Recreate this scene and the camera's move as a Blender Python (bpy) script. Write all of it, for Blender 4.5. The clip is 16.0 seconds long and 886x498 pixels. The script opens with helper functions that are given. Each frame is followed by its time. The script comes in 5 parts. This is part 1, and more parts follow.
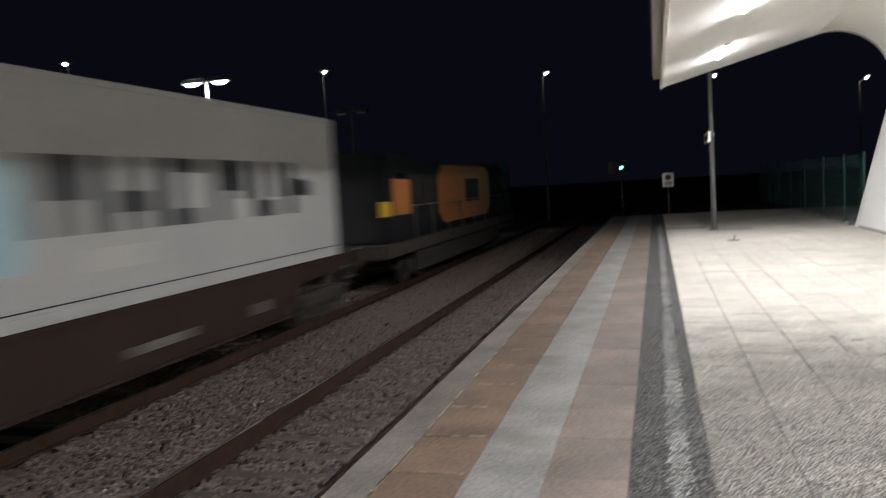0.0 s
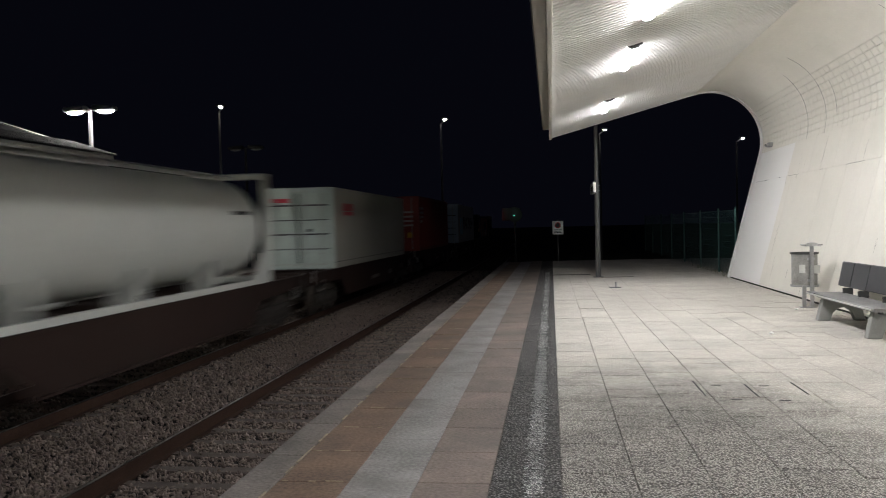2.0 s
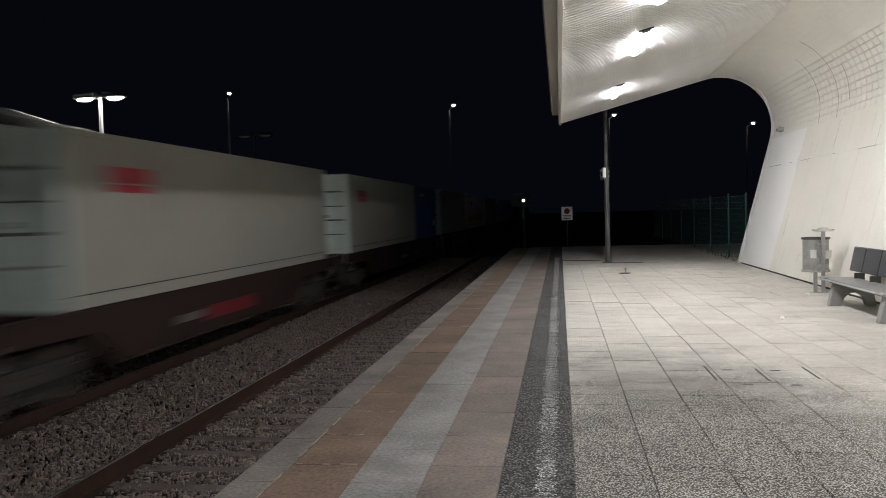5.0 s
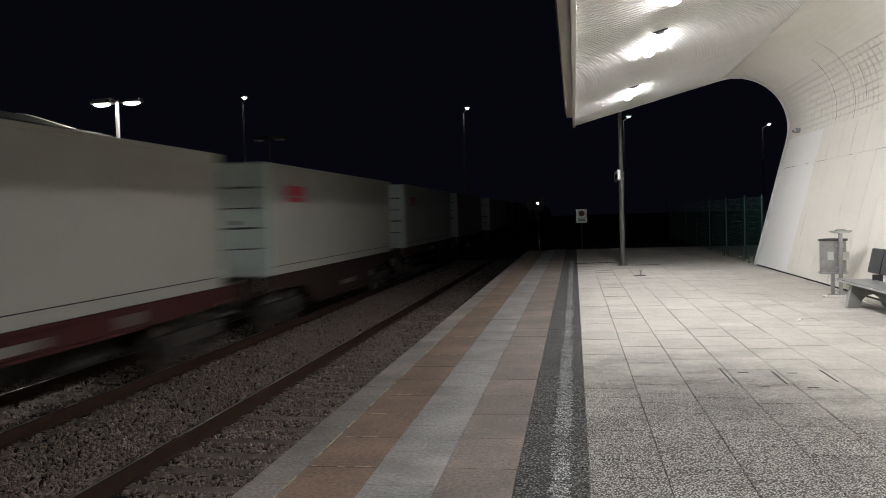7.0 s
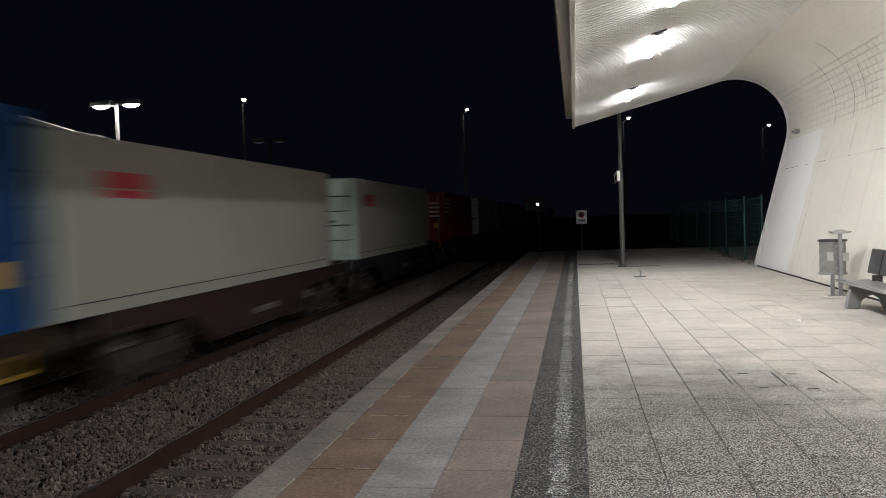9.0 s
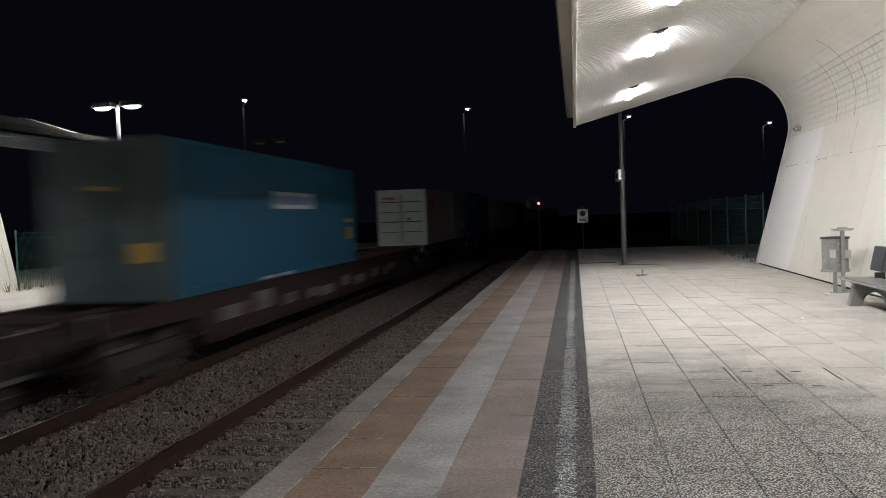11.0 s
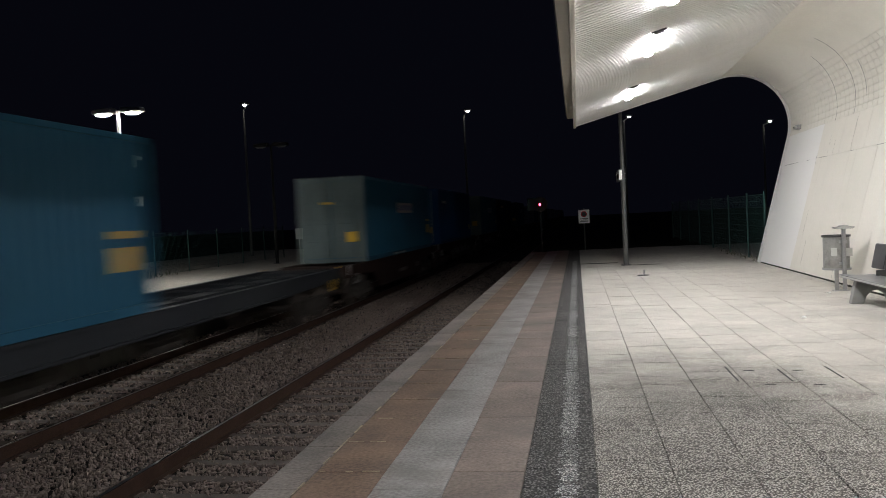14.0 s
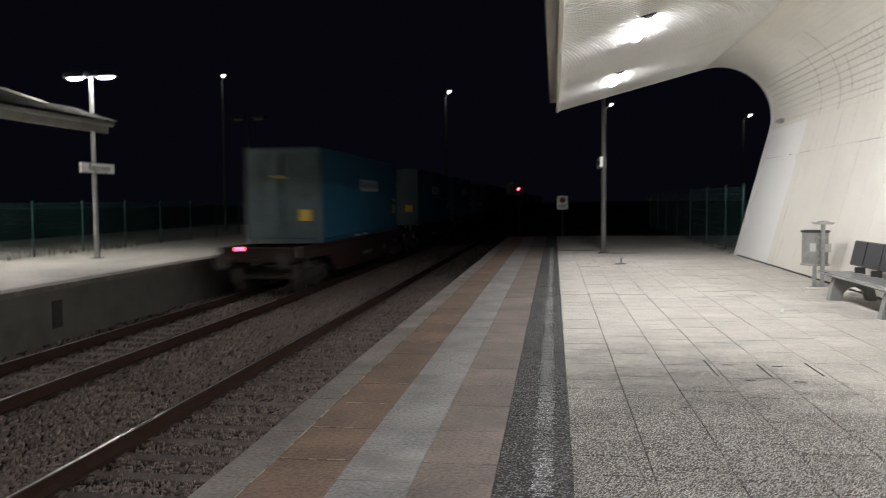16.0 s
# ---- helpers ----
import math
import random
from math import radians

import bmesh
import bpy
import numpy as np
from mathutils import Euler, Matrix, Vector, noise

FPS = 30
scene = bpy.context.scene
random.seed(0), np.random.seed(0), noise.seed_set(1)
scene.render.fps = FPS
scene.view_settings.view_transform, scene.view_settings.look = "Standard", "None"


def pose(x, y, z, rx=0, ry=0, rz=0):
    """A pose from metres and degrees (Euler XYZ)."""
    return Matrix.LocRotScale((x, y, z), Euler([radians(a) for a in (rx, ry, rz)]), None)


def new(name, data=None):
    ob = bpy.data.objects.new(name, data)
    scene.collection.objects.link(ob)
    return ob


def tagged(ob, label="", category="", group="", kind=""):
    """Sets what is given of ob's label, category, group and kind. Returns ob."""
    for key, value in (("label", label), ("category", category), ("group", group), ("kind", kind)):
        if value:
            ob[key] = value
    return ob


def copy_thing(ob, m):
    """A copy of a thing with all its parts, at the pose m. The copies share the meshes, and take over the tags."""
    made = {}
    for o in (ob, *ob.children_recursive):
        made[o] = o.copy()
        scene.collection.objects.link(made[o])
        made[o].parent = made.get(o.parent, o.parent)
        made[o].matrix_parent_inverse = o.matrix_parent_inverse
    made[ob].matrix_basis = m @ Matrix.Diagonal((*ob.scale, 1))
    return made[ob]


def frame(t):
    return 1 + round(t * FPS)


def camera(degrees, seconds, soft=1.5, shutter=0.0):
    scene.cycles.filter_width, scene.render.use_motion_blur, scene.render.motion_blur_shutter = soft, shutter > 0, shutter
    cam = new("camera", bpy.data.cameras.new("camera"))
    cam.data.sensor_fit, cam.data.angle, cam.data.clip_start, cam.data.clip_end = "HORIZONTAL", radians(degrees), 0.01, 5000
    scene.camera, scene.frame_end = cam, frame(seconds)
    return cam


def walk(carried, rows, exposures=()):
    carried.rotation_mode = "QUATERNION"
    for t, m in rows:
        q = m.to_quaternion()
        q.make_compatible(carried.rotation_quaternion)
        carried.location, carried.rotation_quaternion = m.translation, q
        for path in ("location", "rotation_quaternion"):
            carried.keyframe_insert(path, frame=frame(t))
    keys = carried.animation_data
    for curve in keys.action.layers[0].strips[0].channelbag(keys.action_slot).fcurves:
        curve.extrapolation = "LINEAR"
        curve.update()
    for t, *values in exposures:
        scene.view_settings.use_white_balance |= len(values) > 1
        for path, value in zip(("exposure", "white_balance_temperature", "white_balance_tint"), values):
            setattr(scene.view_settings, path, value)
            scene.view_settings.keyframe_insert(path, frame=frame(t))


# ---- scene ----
cam = camera(58.0, 16.0, soft=0.75, shutter=1.0)
walk(cam, [
    (0.0, pose(-0.203, -0.073, 1.787, 85.62, 3.30, 14.86)),
    (0.5, pose(-0.075, 0.059, 1.762, 87.40, 1.70, 13.12)),
    (1.0, pose(0.037, 0.113, 1.740, 88.36, 1.14, 11.08)),
    (1.5, pose(0.020, 0.055, 1.763, 88.71, 2.16, 8.69)),
    (2.0, pose(0.028, 0.025, 1.757, 88.37, 1.41, 7.70)),
    (2.5, pose(0.007, -0.000, 1.753, 87.81, 1.23, 7.20)),
    (3.0, pose(-0.008, -0.006, 1.751, 87.61, 1.76, 7.35)),
    (3.5, pose(0.001, -0.008, 1.752, 87.38, 1.89, 7.66)),
    (4.0, pose(0.003, -0.010, 1.752, 87.17, 2.18, 7.47)),
    (4.5, pose(0.001, -0.006, 1.748, 87.14, 2.14, 7.89)),
    (5.0, pose(-0.000, 0.000, 1.750, 87.40, 1.54, 8.30)),
    (7.5, pose(0.008, -0.007, 1.747, 87.65, 1.85, 9.45)),
    (8.0, pose(0.008, 0.000, 1.749, 87.66, 1.86, 9.50)),
    (8.5, pose(0.012, 0.007, 1.746, 87.80, 1.91, 9.57)),
    (9.0, pose(0.020, 0.001, 1.746, 87.75, 1.88, 9.34)),
    (11.5, pose(-0.015, -0.016, 1.749, 87.72, 2.24, 9.41)),
    (12.0, pose(-0.009, -0.018, 1.751, 87.82, 2.27, 9.54)),
    (12.5, pose(-0.004, -0.011, 1.748, 87.85, 2.67, 9.73)),
    (13.0, pose(0.003, -0.033, 1.752, 87.76, 2.85, 9.71)),
    (13.5, pose(-0.003, -0.012, 1.749, 87.77, 2.66, 9.62)),
    (14.0, pose(0.005, -0.028, 1.755, 87.87, 2.84, 9.49)),
    (14.5, pose(0.016, -0.013, 1.756, 88.03, 2.76, 9.32)),
    (15.0, pose(0.062, 0.014, 1.746, 88.07, 2.30, 9.77)),
    (15.5, pose(0.087, 0.004, 1.743, 86.93, 1.69, 9.27)),
    (15.6, pose(0.088, 0.012, 1.745, 86.84, 1.62, 9.27)),
    (15.8, pose(0.049, 0.242, 1.800, 85.95, 0.62, 8.76)),
    (16.0, pose(-0.050, 0.270, 1.732, 86.50, 0.60, 7.90)),
], exposures=[(0.0, 0.6), (0.5, 0.2), (1.0, 0.3), (1.5, 0.1), (2.0, 0.0), (16.0, 0.0)])

# ---------------------------------------------------------------- night sky
world = bpy.data.worlds.new("night")
scene.world = world
world.use_nodes = True
wb = world.node_tree.nodes["Background"]
wb.inputs["Color"].default_value = (0.35, 0.38, 0.75, 1)
wb.inputs["Strength"].default_value = 0.005

TUBE = 186.0      # long opal diffusers under the two shelters
STREET = 380.0    # lamp heads


# ---------------------------------------------------------------- materials
def mat(name, base, rough=0.6, metal=0.0, var=0.25, scale=3.0, fine=60.0, bump=0.0, dirt=None, dirt_amount=0.5,
        rand=0.0, stretch=(1, 1, 1), coat=0.0, fine_amount=0.5, bump_scale=None, laid=False, spec=0.5):
    m = bpy.data.materials.new(name)
    m.use_nodes = True
    nt = m.node_tree
    b = nt.nodes["Principled BSDF"]
    b.inputs["Metallic"].default_value = metal
    b.inputs["Specular IOR Level"].default_value = spec
    b.inputs["Coat Weight"].default_value = coat
    tc = nt.nodes.new("ShaderNodeTexCoord")
    mp = nt.nodes.new("ShaderNodeMapping")
    mp.inputs["Scale"].default_value = stretch
    # laid: grain runs on from piece to piece of a fixed surface
    where = nt.nodes.new("ShaderNodeNewGeometry").outputs["Position"] if laid else tc.outputs["Object"]
    nt.links.new(where, mp.inputs["Vector"])
    n1 = nt.nodes.new("ShaderNodeTexNoise")
    n1.inputs["Scale"].default_value, n1.inputs["Detail"].default_value = scale, 6
    n2 = nt.nodes.new("ShaderNodeTexNoise")
    n2.inputs["Scale"].default_value, n2.inputs["Detail"].default_value = fine, 3
    for n in (n1, n2):
        nt.links.new(mp.outputs["Vector"], n.inputs["Vector"])
    ad = nt.nodes.new("ShaderNodeMix")
    ad.data_type = "FLOAT"
    ad.inputs[0].default_value = fine_amount
    nt.links.new(n1.outputs["Fac"], ad.inputs[2])
    nt.links.new(n2.outputs["Fac"], ad.inputs[3])
    ramp = nt.nodes.new("ShaderNodeMapRange")
    ramp.inputs["From Min"].default_value, ramp.inputs["From Max"].default_value = 0.3, 0.7
    ramp.inputs["To Min"].default_value, ramp.inputs["To Max"].default_value = 1 - var, 1 + var
    nt.links.new(ad.outputs[0], ramp.inputs["Value"])
    col = nt.nodes.new("ShaderNodeRGB")
    col.outputs[0].default_value = (*base, 1)
    mul = nt.nodes.new("ShaderNodeVectorMath")
    mul.operation = "SCALE"
    nt.links.new(col.outputs[0], mul.inputs[0])
    nt.links.new(ramp.outputs[0], mul.inputs["Scale"])
    out = mul.outputs[0]
    if rand:
        oi = nt.nodes.new("ShaderNodeObjectInfo")
        r2 = nt.nodes.new("ShaderNodeMapRange")
        r2.inputs["To Min"].default_value, r2.inputs["To Max"].default_value = 1 - rand, 1 + rand
        nt.links.new(oi.outputs["Random"], r2.inputs["Value"])
        m2 = nt.nodes.new("ShaderNodeVectorMath")
        m2.operation = "SCALE"
        nt.links.new(out, m2.inputs[0])
        nt.links.new(r2.outputs[0], m2.inputs["Scale"])
        out = m2.outputs[0]
    if dirt:
        n3 = nt.nodes.new("ShaderNodeTexNoise")
        n3.inputs["Scale"].default_value, n3.inputs["Detail"].default_value = scale * 0.7, 8
        n3.inputs["Roughness"].default_value = 0.65
        nt.links.new(mp.outputs["Vector"], n3.inputs["Vector"])
        r3 = nt.nodes.new("ShaderNodeMapRange")
        r3.inputs["From Min"].default_value, r3.inputs["From Max"].default_value = 0.5, 0.72
        r3.inputs["To Max"].default_value = dirt_amount
        nt.links.new(n3.outputs["Fac"], r3.inputs["Value"])
        mx = nt.nodes.new("ShaderNodeMix")
        mx.data_type = "RGBA"
        nt.links.new(r3.outputs[0], mx.inputs[0])
        nt.links.new(out, mx.inputs[6])
        mx.inputs[7].default_value = (*dirt, 1)
        out = mx.outputs[2]
    nt.links.new(out, b.inputs["Base Color"])
    rr = nt.nodes.new("ShaderNodeMapRange")
    rr.inputs["To Min"].default_value, rr.inputs["To Max"].default_value = max(0.03, rough - 0.12), min(1, rough + 0.12)
    nt.links.new(n1.outputs["Fac"], rr.inputs["Value"])
    nt.links.new(rr.outputs[0], b.inputs["Roughness"])
    if bump:
        bp = nt.nodes.new("ShaderNodeBump")
        bp.inputs["Strength"].default_value = 1.0
        bp.inputs["Distance"].default_value = bump
        src = n2
        if bump_scale:
            src = nt.nodes.new("ShaderNodeTexNoise")
            src.inputs["Scale"].default_value, src.inputs["Detail"].default_value = bump_scale, 4
            nt.links.new(mp.outputs["Vector"], src.inputs["Vector"])
        nt.links.new(src.outputs["Fac"], bp.inputs["Height"])
        nt.links.new(bp.outputs["Normal"], b.inputs["Normal"])
    return m


def aggregate(name, base, stone, pit, scale=52.0, rand=0.06, contrast=1.0, dark_patch=None):
    """Washed pebble concrete: light stones in darker cement, with stains at a large scale, optionally one darker patch.
    """
    m = bpy.data.materials.new(name)
    m.use_nodes = True
    nt = m.node_tree
    b = nt.nodes["Principled BSDF"]
    tc = nt.nodes.new("ShaderNodeTexCoord")
    geo = nt.nodes.new("ShaderNodeNewGeometry")
    vor = nt.nodes.new("ShaderNodeTexVoronoi")
    vor.inputs["Scale"].default_value = scale
    nt.links.new(geo.outputs["Position"], vor.inputs["Vector"])
    big = nt.nodes.new("ShaderNodeTexNoise")
    big.inputs["Scale"].default_value, big.inputs["Detail"].default_value = 0.9, 9
    big.inputs["Roughness"].default_value = 0.62
    nt.links.new(geo.outputs["Position"], big.inputs["Vector"])
    r1 = nt.nodes.new("ShaderNodeMapRange")
    r1.inputs["From Min"].default_value, r1.inputs["From Max"].default_value = 0.25, 0.6
    r1.inputs["To Min"].default_value, r1.inputs["To Max"].default_value = 1.0, 0.0
    nt.links.new(vor.outputs["Distance"], r1.inputs["Value"])
    mx = nt.nodes.new("ShaderNodeMix")
    mx.data_type = "RGBA"
    nt.links.new(r1.outputs[0], mx.inputs[0])
    mx.inputs[6].default_value = (*pit, 1)
    sep = nt.nodes.new("ShaderNodeSeparateColor")
    nt.links.new(vor.outputs["Color"], sep.inputs[0])
    m3 = nt.nodes.new("ShaderNodeMix")
    m3.data_type = "RGBA"
    nt.links.new(sep.outputs[0], m3.inputs[0])
    m3.inputs[6].default_value, m3.inputs[7].default_value = (*base, 1), (*stone, 1)
    nt.links.new(m3.outputs[2], mx.inputs[7])
    r2 = nt.nodes.new("ShaderNodeMapRange")
    r2.inputs["From Min"].default_value, r2.inputs["From Max"].default_value = 0.32, 0.68
    r2.inputs["To Min"].default_value, r2.inputs["To Max"].default_value = 0.86, 1.08
    nt.links.new(big.outputs["Fac"], r2.inputs["Value"])
    oi = nt.nodes.new("ShaderNodeObjectInfo")
    r3 = nt.nodes.new("ShaderNodeMapRange")
    r3.inputs["To Min"].default_value, r3.inputs["To Max"].default_value = 1 - rand, 1 + rand
    nt.links.new(oi.outputs["Random"], r3.inputs["Value"])
    mm = nt.nodes.new("ShaderNodeMath")
    mm.operation = "MULTIPLY"
    nt.links.new(r2.outputs[0], mm.inputs[0])
    nt.links.new(r3.outputs[0], mm.inputs[1])
    if dark_patch:                              # a large darker patch, ragged-edged: x, y, half width, half length, depth
        cx, cy, wx, wy, deep = dark_patch
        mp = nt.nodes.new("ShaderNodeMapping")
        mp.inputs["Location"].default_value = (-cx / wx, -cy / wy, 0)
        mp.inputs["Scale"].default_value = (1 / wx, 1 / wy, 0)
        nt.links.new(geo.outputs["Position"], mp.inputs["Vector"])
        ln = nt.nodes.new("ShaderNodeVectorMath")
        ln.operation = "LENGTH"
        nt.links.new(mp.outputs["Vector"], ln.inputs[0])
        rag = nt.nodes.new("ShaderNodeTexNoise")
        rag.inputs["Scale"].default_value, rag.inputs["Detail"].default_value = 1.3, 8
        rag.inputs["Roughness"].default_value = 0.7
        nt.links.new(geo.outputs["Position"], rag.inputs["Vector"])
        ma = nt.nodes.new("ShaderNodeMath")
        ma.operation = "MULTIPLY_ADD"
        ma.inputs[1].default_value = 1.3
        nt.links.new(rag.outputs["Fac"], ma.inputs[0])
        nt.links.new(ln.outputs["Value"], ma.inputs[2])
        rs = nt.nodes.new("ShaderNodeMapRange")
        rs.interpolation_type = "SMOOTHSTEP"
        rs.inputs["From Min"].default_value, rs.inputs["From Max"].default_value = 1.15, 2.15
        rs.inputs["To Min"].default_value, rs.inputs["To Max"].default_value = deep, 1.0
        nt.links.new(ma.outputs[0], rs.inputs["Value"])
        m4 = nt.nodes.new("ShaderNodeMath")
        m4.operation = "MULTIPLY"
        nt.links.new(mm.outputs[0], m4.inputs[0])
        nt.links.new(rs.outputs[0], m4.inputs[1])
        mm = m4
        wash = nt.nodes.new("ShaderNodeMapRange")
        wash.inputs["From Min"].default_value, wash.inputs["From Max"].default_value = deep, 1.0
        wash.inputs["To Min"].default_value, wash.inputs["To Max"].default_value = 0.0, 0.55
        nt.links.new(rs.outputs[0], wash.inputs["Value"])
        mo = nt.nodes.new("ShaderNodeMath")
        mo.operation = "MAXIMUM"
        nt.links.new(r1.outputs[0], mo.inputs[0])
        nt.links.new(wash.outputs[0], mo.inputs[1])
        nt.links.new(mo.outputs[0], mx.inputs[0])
    sc = nt.nodes.new("ShaderNodeVectorMath")
    sc.operation = "SCALE"
    nt.links.new(mx.outputs[2], sc.inputs[0])
    nt.links.new(mm.outputs[0], sc.inputs["Scale"])
    nt.links.new(sc.outputs[0], b.inputs["Base Color"])
    b.inputs["Roughness"].default_value = 0.85
    b.inputs["Specular IOR Level"].default_value = 0.2
    bp = nt.nodes.new("ShaderNodeBump")
    bp.inputs["Strength"].default_value = contrast
    bp.inputs["Distance"].default_value = 0.012
    nt.links.new(r1.outputs[0], bp.inputs["Height"])
    nt.links.new(bp.outputs["Normal"], b.inputs["Normal"])
    return m


def glow(name, colour, strength):
    m = bpy.data.materials.new(name)
    m.use_nodes = True
    b = m.node_tree.nodes["Principled BSDF"]
    b.inputs["Base Color"].default_value = (0.8, 0.8, 0.8, 1)
    b.inputs["Emission Color"].default_value = (*colour, 1)
    b.inputs["Emission Strength"].default_value = strength
    return m


